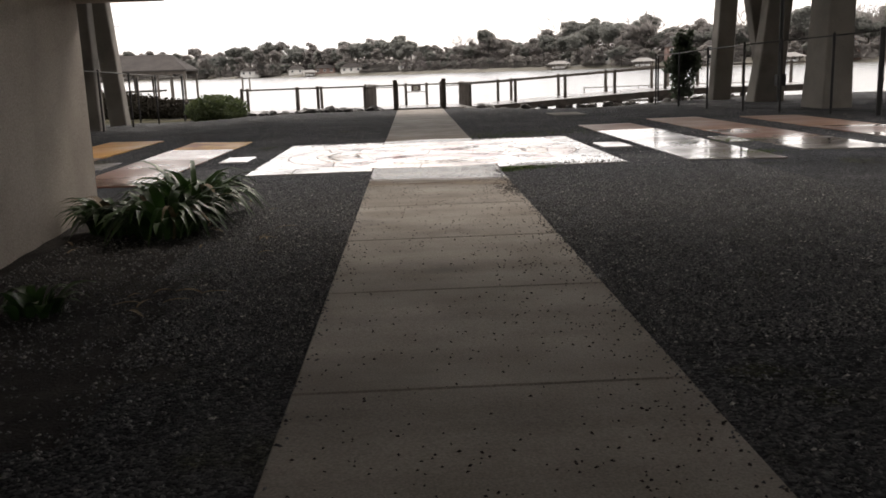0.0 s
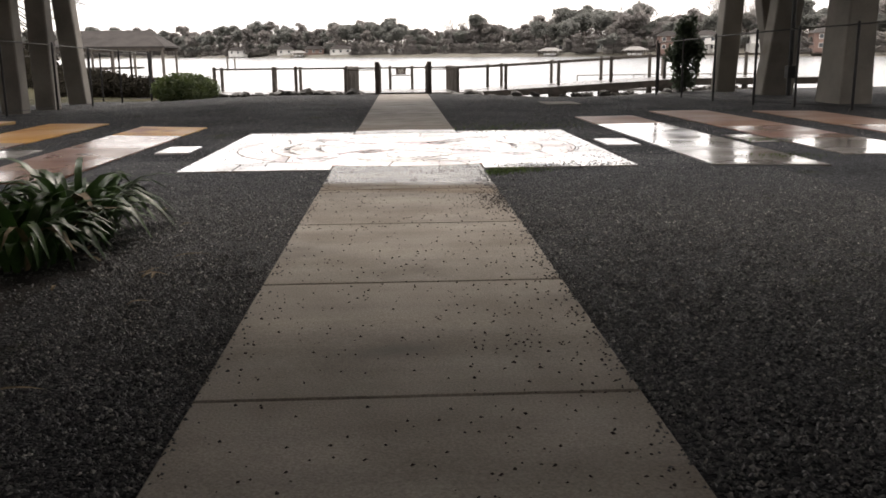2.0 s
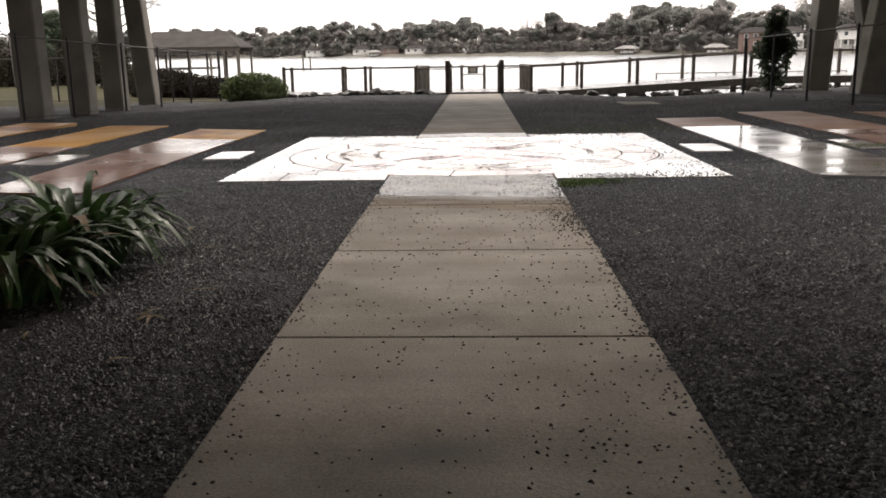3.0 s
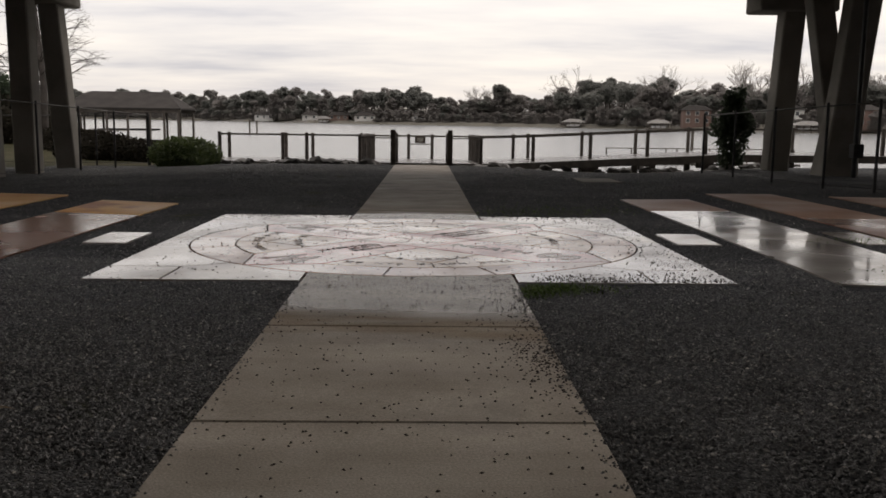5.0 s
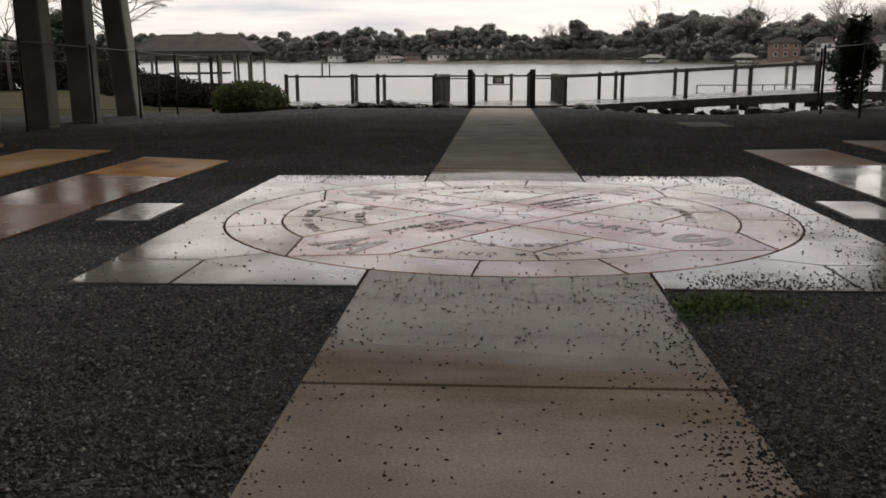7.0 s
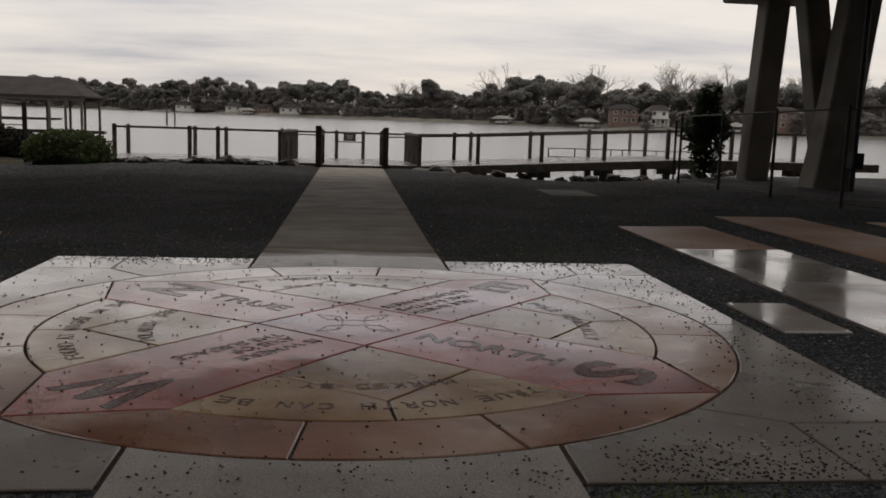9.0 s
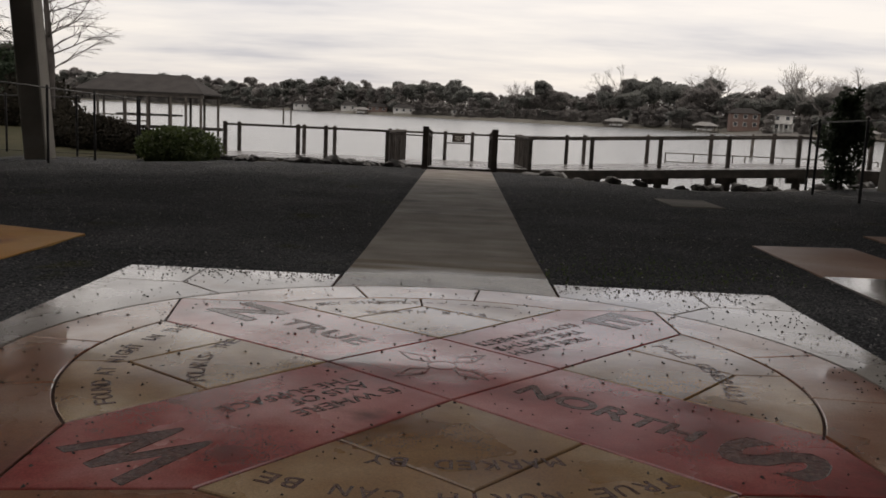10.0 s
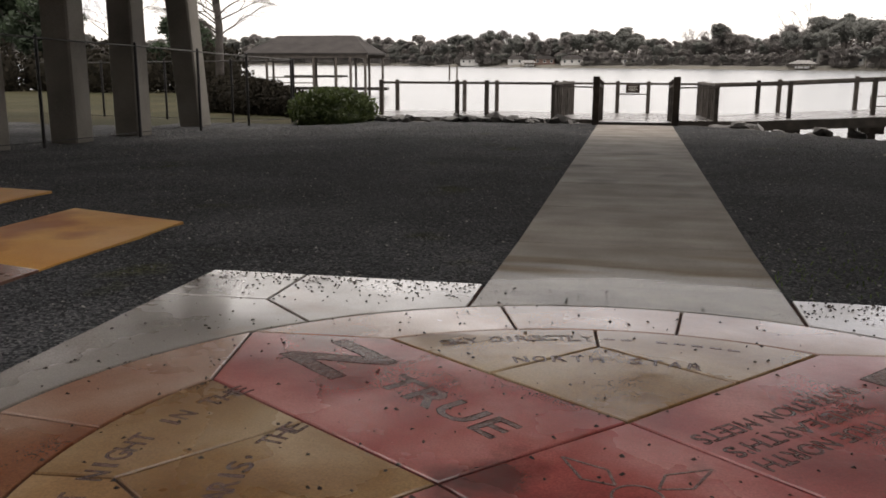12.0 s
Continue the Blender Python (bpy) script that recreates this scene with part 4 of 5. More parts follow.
def cut_between(text, p, q, high, name="lettering", heavy=0.0):
    """Words that run from p to q."""
    return cut(text, (p[0] + q[0]) / 2, (p[1] + q[1]) / 2, math.atan2(q[1] - p[1], q[0] - p[0]), math.hypot(q[0] - p[0], q[1] - p[1]), high, name, heavy)


def around(text, r, first, last, size):
    """Letters standing round the middle, tops outwards, read clockwise between two directions in degrees."""
    n = len(text)
    for i, ch in enumerate(text):
        if ch == " ":
            continue
        a = radians(first + (last - first) * i / (n - 1))
        x, y = polar(r, a)
        cut(ch, x, y, a - math.pi / 2, size * (0.22 if ch in "I," else 0.78), size * (0.3 if ch == "," else 1.0), "letter", lip=0.0018)


cut("TRUE", -0.765, 15.685, TURN_B, 0.78, 0.175, heavy=0.012)
cut("NORTH", 0.866, 14.335, TURN_B, 1.0, 0.185, heavy=0.02)
for text, p, q in (
    ("TRUE NORTH", (0.985, 15.86), (0.46, 15.345)),
    ("THE EARTH'S", (0.965, 16.04), (0.36, 15.43)),
    ("ROTATION MEETS", (0.945, 16.235), (0.25, 15.525)),
    ("IS WHERE", (-0.205, 14.525), (-0.64, 14.06)),
    ("AXIS OF", (-0.36, 14.585), (-0.69, 14.21)),
    ("THE SURFACE", (-0.45, 14.665), (-0.995, 14.055)),
):
    cut_between(text, p, q, 0.092)
for ch, x, y, a, wide, high in (("N", -1.376, 16.15, band_ends[1], 0.38, 0.46), ("E", 1.29, 16.43, band_ends[0], 0.36, 0.43), ("S", 1.525, 13.8, band_ends[3], 0.36, 0.47), ("W", -1.17, 13.53, band_ends[2], 0.52, 0.5)):
    cut(ch, x, y, a - math.pi / 2, wide, high, "compass_letter", heavy=0.03, lip=0.003)
around("TRUE NORTH CAN BE", 1.79, 301.6, 249.8, 0.095)
around("MARKED BY", 1.45, 290.5, 261.0, 0.095)
around("FOUND AT NIGHT IN THE", 1.79, 209.5, 156.5, 0.092)
around("POLARIS, THE", 1.33, 199.5, 163.5, 0.092)
around("SKY DIRECTLY", 1.84, 120.0, 97.5, 0.085)
for i in range(8):
    if i != 2:
        a = radians(94.0 - 2.7 * i)
        x, y = polar(1.84, a)
        bar = Build().box(-0.028, -0.012, 0.0002, 0.028, 0.012, 0.0016)
        part("letter_bar", bar, ["letter"], compass, at=Matrix.Translation((x, y, 0)) @ Matrix.Rotation(a - math.pi / 2, 4, "Z"))
around("NORTH STAR", 1.5, 110.5, 79.5, 0.085)
around("POLE GENERALLY", 1.6, 29.0, -12.8, 0.092)


def line(points, wide=0.012, name="cut_line", closed=False):
    b = Build()
    pts = points + points[:1] if closed else points
    for p, r in zip(pts, pts[1:]):
        d = Vector((r[0] - p[0], r[1] - p[1], 0)).normalized()
        n = Vector((-d.y, d.x, 0)) * wide / 2
        b.add([(p[0] - n.x, p[1] - n.y, 0.0006), (r[0] - n.x, r[1] - n.y, 0.0006), (r[0] - n.x, r[1] - n.y, 0.0016), (p[0] - n.x, p[1] - n.y, 0.0016), (p[0] + n.x, p[1] + n.y, 0.0006), (r[0] + n.x, r[1] + n.y, 0.0006), (r[0] + n.x, r[1] + n.y, 0.0016), (p[0] + n.x, p[1] + n.y, 0.0016)], [(3, 2, 6, 7), (0, 1, 2, 3), (7, 6, 5, 4)])
    part(name, b, ["letter"], compass)


# the four-petalled star on the middle stone
for k in range(4):
    a = radians(46.0 + 90 * k)
    line([rot2(p, a, (0.03, 15.018)) for p in ((0.1, 0.0), (0.2, 0.062), (0.37, 0.0), (0.2, -0.062))], 0.011, "star_petal", True)
line([(0.03 + 0.085 * math.cos(t), 15.018 + 0.085 * math.sin(t)) for t in np.linspace(0, 2 * math.pi, 20)[:-1]], 0.01, "star_disc", True)

# ---- coloured lanes and stepping slabs ----


def lane(poly, mats, label, cuts=4):
    """A lane of cast slabs, cut across its length; the colours change from the river end."""
    ob = thing("paving_lane", None, [], label, "paving", group="coloured lanes")
    (x0, y0), (x1, y1), (x2, y2), (x3, y3) = poly
    for i in range(cuts):
        t0, t1 = i / cuts, (i + 1) / cuts
        f = lambda a, c, t: (a[0] + (c[0] - a[0]) * t, a[1] + (c[1] - a[1]) * t)
        slab([f(poly[0], poly[3], t0), f(poly[1], poly[2], t0), f(poly[1], poly[2], t1), f(poly[0], poly[3], t1)], ob, mats[i], gap=0.003 if mats[i] == mats[max(i - 1, 0)] else 0.006, edge=0.004)


lane([(-5.25, 11.6), (-4.05, 11.5), (-3.98, 19.5), (-5.42, 19.98)], ["russet", "russet", "russet", "orange"], "wet paving lane stained orange at one end")
lane([(-7.5, 12.2), (-6.3, 12.0), (-6.4, 21.0), (-7.75, 21.2)], ["russet", "russet", "orange", "orange"], "wet paving lane stained orange and russet")
lane([(-9.9, 13.0), (-8.7, 12.8), (-8.9, 22.2), (-10.2, 22.4)], ["russet", "russet", "orange", "orange"], "wet paving lane stained orange and russet")
lane([(3.8, 12.3), (5.2, 12.0), (5.15, 21.4), (3.8, 21.2)], ["border", "border", "border", "clay"], "wet pale paving lane with a russet end")
lane([(5.95, 13.2), (7.4, 12.9), (7.35, 23.0), (5.95, 22.9)], ["border", "russet", "clay", "clay"], "wet russet paving lane in a sheet of water")
lane([(8.2, 13.6), (9.7, 13.4), (9.75, 22.2), (8.35, 22.5)], ["border", "russet", "clay", "clay"], "wet russet paving lane beside the fence")


def stepping(x0, y0, x1, y1, label, mat="border"):
    b = Build()
    b.prism([(x0, y0), (x1, y0), (x1, y1), (x0, y1)], -0.1, 0.0, 0.01)
    thing("stepping_slab", b, [mat], label, "paving slab", group="stepping slabs")


stepping(-3.7, 14.57, -3.2, 15.5, "small wet grey stepping slab set in gravel")
stepping(3.08, 14.85, 3.6, 15.85, "small wet grey stepping slab set in gravel")
stepping(5.4, 15.05, 5.85, 16.25, "small grey stepping slab between the lanes")
stepping(-6.2, 14.2, -5.6, 15.3, "small grey stepping slab between the lanes")
stepping(4.03, 26.5, 5.03, 28.1, "square pale concrete slab near the bank", "pier")

# ---- riprap ----
rock_rng = random.Random(11)
rock_meshes = []
for i in range(7):
    b = Build()
    b.add(*blob(rock_rng, 0.55, 0.4, 0.3, 0.42, 1))
    rock_meshes.append(b.mesh("rock", ["rock"]))


def rocks(spots, label):
    for x, y, s in spots:
        ob = new("riprap_stone", rock_rng.choice(rock_meshes))
        tagged(ob, label, "stone", "riprap")
        far_things.add(ob.name)
        z = height(x, y)
        ob.matrix_basis = pose(x, y, z + 0.13 * s, rock_rng.uniform(-20, 20), rock_rng.uniform(-20, 20), rock_rng.uniform(0, 360)) @ Matrix.Diagonal((s, s, s * rock_rng.uniform(0.7, 1.1), 1))


spots = []
for i in range(150):
    x = rock_rng.uniform(-7.6, -1.3)
    spots.append((x, along(SHORE, x) + rock_rng.uniform(-0.45, 1.0), rock_rng.uniform(0.26, 0.5)))
rocks(spots, "grey broken riprap stone on the river bank")
spots = []
for i in range(230):
    x = rock_rng.uniform(1.9, 13.0)
    spots.append((x, along(SHORE, x) + rock_rng.uniform(-0.05, 1.3), rock_rng.uniform(0.28, 0.55)))
rocks(spots, "dark broken riprap stone below the boardwalk")

# ---- plants ----


def leaf_strip(b, base, turn, long, wide, rise, droop, slot=0, n=5):
    """An arching strap leaf with a folded midrib."""
    vs, fs = [], []
    d = Vector((math.cos(turn), math.sin(turn), 0))
    s = Vector((-d.y, d.x, 0))
    for i in range(n + 1):
        t = i / n
        p = Vector(base) + d * long * t * (0.35 + 0.65 * t) + Vector((0, 0, rise * math.sin(min(t * 1.25, 1.6)) - droop * t ** 3))
        w = wide * (math.sin(math.pi * (0.12 + 0.88 * t)) ** 0.7 if t < 1 else 0.02)
        vs += [p - s * w, p + Vector((0, 0, -0.25 * w)), p + s * w]
    for i in range(n):
        fs += [(3 * i, 3 * i + 1, 3 * i + 4, 3 * i + 3), (3 * i + 1, 3 * i + 2, 3 * i + 5, 3 * i + 4)]
    b.add(vs, fs, slot)


def strap_plant(cx, cy, rx, ry, n, tall, label, seed):
    rng = random.Random(seed)
    ob = thing("strap_leaf_plant", None, [], label, "plant", group="strap leaf plants")
    for j in range(3):
        b = Build()
        for i in range(n // 3):
            a, r = rng.uniform(0, 2 * math.pi), math.sqrt(rng.random())
            x, y = cx + rx * r * math.cos(a), cy + ry * r * math.sin(a)
            out = math.atan2((y - cy) / ry, (x - cx) / rx) + rng.uniform(-0.9, 0.9)
            h = tall * rng.uniform(0.55, 1.0) * (1.1 - 0.35 * r)
            leaf_strip(b, (x, y, -0.02), out, h * rng.uniform(0.55, 1.1), rng.uniform(0.026, 0.05), h, h * rng.uniform(0.2, 1.0), 1 if rng.random() < 0.04 else 0, 6)
        part("leaf_clump", b, ["leaf", "dry_leaf"], ob, smooth=True)


strap_plant(-2.62, 8.35, 0.3, 0.45, 150, 0.86, "glossy dark green strap-leaved plant by the pier", 5)
strap_plant(-2.66, 7.5, 0.28, 0.36, 132, 0.76, "arching dark green strap-leaved plant in bare soil", 6)
strap_plant(-3.2, 7.75, 0.26, 0.28, 96, 0.58, "low dark green strap-leaved plant at the pier's foot", 8)
strap_plant(-2.72, 4.65, 0.14, 0.16, 24, 0.34, "small straggling strap-leaved plant on bare soil", 7)


def leafy(name, label, category, mat, lumps, leaf, count, seed, stem=None, core=0.72):
    """A shrub: leaves scattered over uneven lumps, on stems."""
    rng = random.Random(seed)
    ob = thing(name, None, [], label, category)
    b = Build()
    for x, y, z, sx, sy, sz in lumps:
        for i in range(int(count * sx * sz)):
            a, c = rng.uniform(0, 2 * math.pi), rng.uniform(-0.6, 1)
            r = math.sqrt(max(0, 1 - c * c))
            k = rng.uniform(0.72, 1.06) + 0.1 * math.sin(a * 5) * r
            p = Vector((x + sx * r * math.cos(a) * k, y + sy * r * math.sin(a) * k, max(z + sz * c * k, -0.2)))
            d = Vector((rng.gauss(0, 1), rng.gauss(0, 1), rng.gauss(0.5, 1))).normalized()
            s = d.orthogonal().normalized()
            l, w = leaf * rng.uniform(0.6, 1.3), leaf * rng.uniform(0.25, 0.45)
            b.add([p, p + d * l * 0.5 + s * w, p + d * l, p + d * l * 0.5 - s * w], [(0, 1, 2, 3)])
    part("foliage", b, [mat], ob)
    b = Build()
    for x, y, z, sx, sy, sz in lumps:
        b.add([(x + p[0], y + p[1], max(z + p[2], -0.25)) for p in blob(rng, sx * core, sy * core, sz * core, 0.12, 2)[0]], blob(rng, 1, 1, 1, 0, 2)[1])
    part("inner_foliage", b, [mat], ob, smooth=True)
    b = Build()
    for i in range(5):
        x, y = lumps[0][0] + rng.uniform(-0.1, 0.1), lumps[0][1] + rng.uniform(-0.1, 0.1)
        b.tube([(x, y, -0.35), (x + rng.uniform(-0.2, 0.2), y, stem or 0.3)], [0.03, 0.015], 6)
    part("stem", b, ["bark"], ob)


leafy("round_shrub", "dense rounded green shrub beside the fence corner", "shrub", "shrub", [(-8.45, 36.4, 0.25, 0.95, 0.85, 0.56), (-7.9, 36.5, 0.2, 0.7, 0.65, 0.5), (-9.0, 36.3, 0.18, 0.65, 0.65, 0.5), (-8.35, 36.2, 0.0, 1.1, 0.85, 0.46)], 0.1, 5600, 21)
leafy("low_shrub", "low dull brown-green shrub at the lawn's edge", "shrub", "dull_shrub", [(-11.5, 41.0, 0.0, 1.2, 0.8, 0.6), (-12.6, 41.5, 0.0, 1.3, 0.8, 0.7), (-10.5, 40.2, -0.1, 0.9, 0.7, 0.5), (-14.2, 42.6, 0.0, 1.4, 0.9, 0.7), (-14.6, 46.0, -0.1, 1.5, 1.0, 0.9), (-16.2, 48.6, -0.1, 1.6, 1.0, 1.0), (-17.8, 51.2, -0.1, 1.6, 1.0, 0.9), (-19.4, 53.8, -0.1, 1.7, 1.0, 1.1), (-21.0, 56.4, -0.1, 1.8, 1.0, 1.0)], 0.12, 2600, 22)
leafy("conifer_shrub", "narrow dark green conifer behind the fence", "shrub", "conifer", [(10.5, 34.6, 1.05, 0.5, 0.5, 0.55), (10.55, 34.6, 1.7, 0.45, 0.45, 0.5), (10.45, 34.6, 2.1, 0.3, 0.26, 0.45), (10.7, 34.5, 2.3, 0.14, 0.14, 0.4), (10.35, 34.5, 2.35, 0.1, 0.1, 0.35), (10.78, 34.5, 1.45, 0.4, 0.4, 0.45), (10.22, 34.6, 1.3, 0.36, 0.4, 0.5), (10.5, 34.6, 0.35, 0.42, 0.4, 0.5)], 0.17, 1900, 23, 1.6, 0.3)


def limbs(b, p, d, long, r, depth, rng, spread=0.6, up=0.15):
    """Forking bare branches."""
    q = p + d * long
    m = p + d * long * 0.5 + Vector((rng.gauss(0, 0.04), rng.gauss(0, 0.04), 0)) * long
    b.tube([p, m, q], [r, r * 0.85, r * 0.65], 5 if depth > 2 else 3, cap=False)
    if depth == 0:
        return
    for i in range(rng.choice((2, 3, 3))):
        e = (d + Vector((rng.gauss(0, spread), rng.gauss(0, spread), rng.gauss(up, spread * 0.6)))).normalized()
        limbs(b, p + d * long * rng.uniform(0.6, 1.0) if i else q, e, long * rng.uniform(0.62, 0.85), r * rng.uniform(0.5, 0.66), depth - 1, rng, spread, up)


def bare_tree(name, label, seed, tall, depth, at, far=True, group="", droop=0.15, spread=0.55, thick=1.0):
    rng = random.Random(seed)
    ob = thing(name, None, [], label, "tree", group, far=far, at=at)
    b = Build()
    b.tube([(0, 0, -0.5), (0.02 * tall, 0, tall * 0.18), (0, 0.01 * tall, tall * 0.4)], [tall * 0.014, tall * 0.012, tall * 0.009], 8)
    part("trunk", b, ["bark"], ob, smooth=True)
    b = Build()
    for i in range(6):
        a = i * 1.05 + rng.uniform(-0.3, 0.3)
        h = tall * rng.uniform(0.22, 0.4)
        limbs(b, Vector((0, 0, h)), Vector((math.cos(a), math.sin(a), rng.uniform(0.5, 1.4))).normalized(), tall * rng.uniform(0.16, 0.22), tall * 0.009 * thick, depth, rng, spread, droop)
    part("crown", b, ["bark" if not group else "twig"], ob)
    return ob


def tall_bare_tree(label, seed, tall, at):
    """A straight trunk to the top with many fine arching side branches."""
    rng = random.Random(seed)
    ob = thing("bare_tree", None, [], label, "tree", far=True, at=at)
    b = Build()
    b.tube([(0, 0, -0.5), (0.01 * tall, 0, tall * 0.3), (-0.01 * tall, 0.01 * tall, tall * 0.65), (0, 0, tall)], [tall * 0.02, tall * 0.016, tall * 0.009, tall * 0.002], 8)
    part("trunk", b, ["bark"], ob, smooth=True)
    b = Build()
    for i in range(44):
        a, t = i * 2.4 + rng.uniform(-0.3, 0.3), rng.uniform(0.24, 0.95)
        limbs(b, Vector((0, 0, tall * t)), Vector((math.cos(a), math.sin(a), rng.uniform(0.25, 0.8))).normalized(), tall * 0.125 * (1.15 - t * 0.8), tall * 0.0042 * (1.3 - t), 4, rng, 0.34, -0.1)
    part("crown", b, ["bark"], ob)


tall_bare_tree("large bare tree with fine arching branches on the lawn", 31, 13.0, pose(-23.4, 60, -0.45, 0, 0, 30))
bare_tree("bare_tree", "bare slender tree behind the lawn columns", 32, 9.0, 6, pose(-31, 62, -0.45, 0, 0, 130), droop=0.15, thick=0.55)

# ---- boathouse ----
boat = thing("boathouse", None, [], "open boathouse with a dark hipped roof on posts in the river", "boathouse", far=True, at=pose(-24.15, 78.4, -0.58, 0, 0, 4))
b = Build()
ex, ey, rx = 4.75, 3.3, 3.0
b.add([(-ex, -ey, 2.72), (ex, -ey, 2.72), (ex, ey, 2.72), (-ex, ey, 2.72), (-rx, 0, 4.05), (rx, 0, 4.05), (-ex, -ey, 2.6), (ex, -ey, 2.6), (ex, ey, 2.6), (-ex, ey, 2.6)], [(0, 1, 5, 4), (1, 2, 5), (2, 3, 4, 5), (3, 0, 4), (9, 8, 7, 6), (0, 6, 7, 1), (1, 7, 8, 2), (2, 8, 9, 3), (3, 9, 6, 0)])
part("roof", b, ["roof"], boat)
for s in (-1, 1):
    b = Build()
    b.box(-4.7, s * 3.1 - 0.08, 2.35, 4.7, s * 3.1 + 0.08, 2.6, 0.01)
    part("eave_beam", b, ["timber"], boat)
for x in (-4.6, -3.0, -1.0, 0.6, 2.3, 3.4, 4.5):
    for y in (-3.1, 3.1):
        b = Build()
        b.tube([(x, y, -2.4), (x, y, 2.4)], 0.1, 8)
        part("post", b, ["timber"], boat)
b = Build()
b.box(-5.3, -3.3, -0.15, -2.6, 3.3, 0.1, 0.02)
b.box(-5.3, 2.4, -0.15, 5.0, 3.3, 0.1, 0.02)
part("deck", b, ["plank"], boat)
b = Build()
for z in (0.5, 0.9):
    b.box(-3.0, -3.15, z, 0.6, -3.05, z + 0.08)
part("rail", b, ["timber"], boat)
b = Build()
b.box(-2.4, -0.9, 0.9, 2.2, -0.75, 1.05)
b.box(-2.4, 0.75, 0.9, 2.2, 0.9, 1.05)
part("boat_lift", b, ["galv"], boat)


leafy("hedge", "dark overgrown hedge behind the lawn", "hedge", "dull_shrub", [(-25.5 - 2.6 * i, 64.5 + 0.8 * math.sin(i * 1.7), 0.7, 2.0, 1.3, 2.0 + 0.4 * math.sin(i * 2.3)) for i in range(14)], 0.3, 170, 24)

# ---- far shore: houses and trees ----
def house(x, y, w, d, storeys, wall, label, roof_high=1.7, turn=0.0, porch=False):
    g = height(x, y)
    ob = thing("far_house", None, [], label, "house", "houses across the river", far=True, at=pose(x, y, g, 0, 0, turn))
    h = 2.5 * storeys
    b = Build()
    b.box(-w / 2, -d / 2, -1, w / 2, d / 2, h, 0.03)
    part("wall", b, [wall], ob)
    o = 0.6
    b = Build()
    k = w * 0.22
    b.add([(-w / 2 - o, -d / 2 - o, h), (w / 2 + o, -d / 2 - o, h), (w / 2 + o, d / 2 + o, h), (-w / 2 - o, d / 2 + o, h), (-w / 2 + k, 0, h + roof_high), (w / 2 - k, 0, h + roof_high)], [(0, 1, 5, 4), (1, 2, 5), (2, 3, 4, 5), (3, 0, 4), (3, 2, 1, 0)])
    part("roof", b, ["roof"], ob)
    n = max(2, int(w / 3))
    for s in range(storeys):
        for i in range(n):
            wx = -w / 2 + (i + 0.5) * w / n
            win = Build()
            win.box(wx - 0.65, -d / 2 - 0.06, 0.8 + 2.5 * s, wx + 0.65, -d / 2 + 0.02, 2.2 + 2.5 * s)
            fr = part("window", win, ["white_wall"], ob)
            p = Build()
            p.box(wx - 0.52, -d / 2 - 0.1, 0.93 + 2.5 * s, wx + 0.52, -d / 2 - 0.065, 2.07 + 2.5 * s)
            part("pane", p, ["pane"], fr)
    if porch:
        b = Build()
        b.box(-w / 2, -d / 2 - 3, 2.3, w / 2, -d / 2, 2.55, 0.02)
        part("porch_roof", b, ["white_wall"], ob)
        for i in range(5):
            b = Build()
            px = -w / 2 + 0.3 + i * (w - 0.6) / 4
            b.box(px - 0.15, -d / 2 - 2.9, -0.5, px + 0.15, -d / 2 - 2.6, 2.3)
            part("porch_post", b, ["white_wall"], ob)


def shore_at(az, back):
    """A place on the far bank in the direction az, from the middle of the walk, so far behind the water's edge."""
    t = math.tan(radians(az))
    y = 350.0
    for i in range(40):
        y = 0.5 * y + 0.5 * along(FAR_SHORE, t * (y - 9))
    y += back
    return t * (y - 9), y


for az, back, w, d, st, wall, lab, porch in (
    (-10.3, 14, 10, 7, 1, "white_wall", "low white house across the river", False),
    (-7.4, 16, 8, 7, 1, "white_wall", "small white house across the river", False),
    (-5.6, 16, 10, 7, 1, "brick_wall", "low brick house across the river", False),
    (-3.9, 14, 10, 7, 1, "white_wall", "low white house with a dark roof across the river", False),
    (-0.4, 18, 7, 7, 1, "white_wall", "white house half hidden by pines across the river", False),
    (10.4, 24, 5, 6, 2, "white_wall", "white house among trees across the river", False),
    (12.4, 24, 4.5, 6, 2, "white_wall", "white gabled house among trees across the river", False),
    (17.2, 15, 9, 7, 2, "brick_wall", "two-storey red brick house across the river", False),
    (19.3, 12, 6, 7, 2, "white_wall", "white two-storey house with a porch across the river", True),
    (22.6, 14, 8, 8, 2, "white_wall", "white two-storey house behind the columns", True),
    (26.5, 16, 11, 9, 2, "brick_wall", "large brick house behind the columns", False),
):
    x, y = shore_at(az, back)
    house(x, y, w, d, st, wall, lab, turn=-az * 0.5, porch=porch)


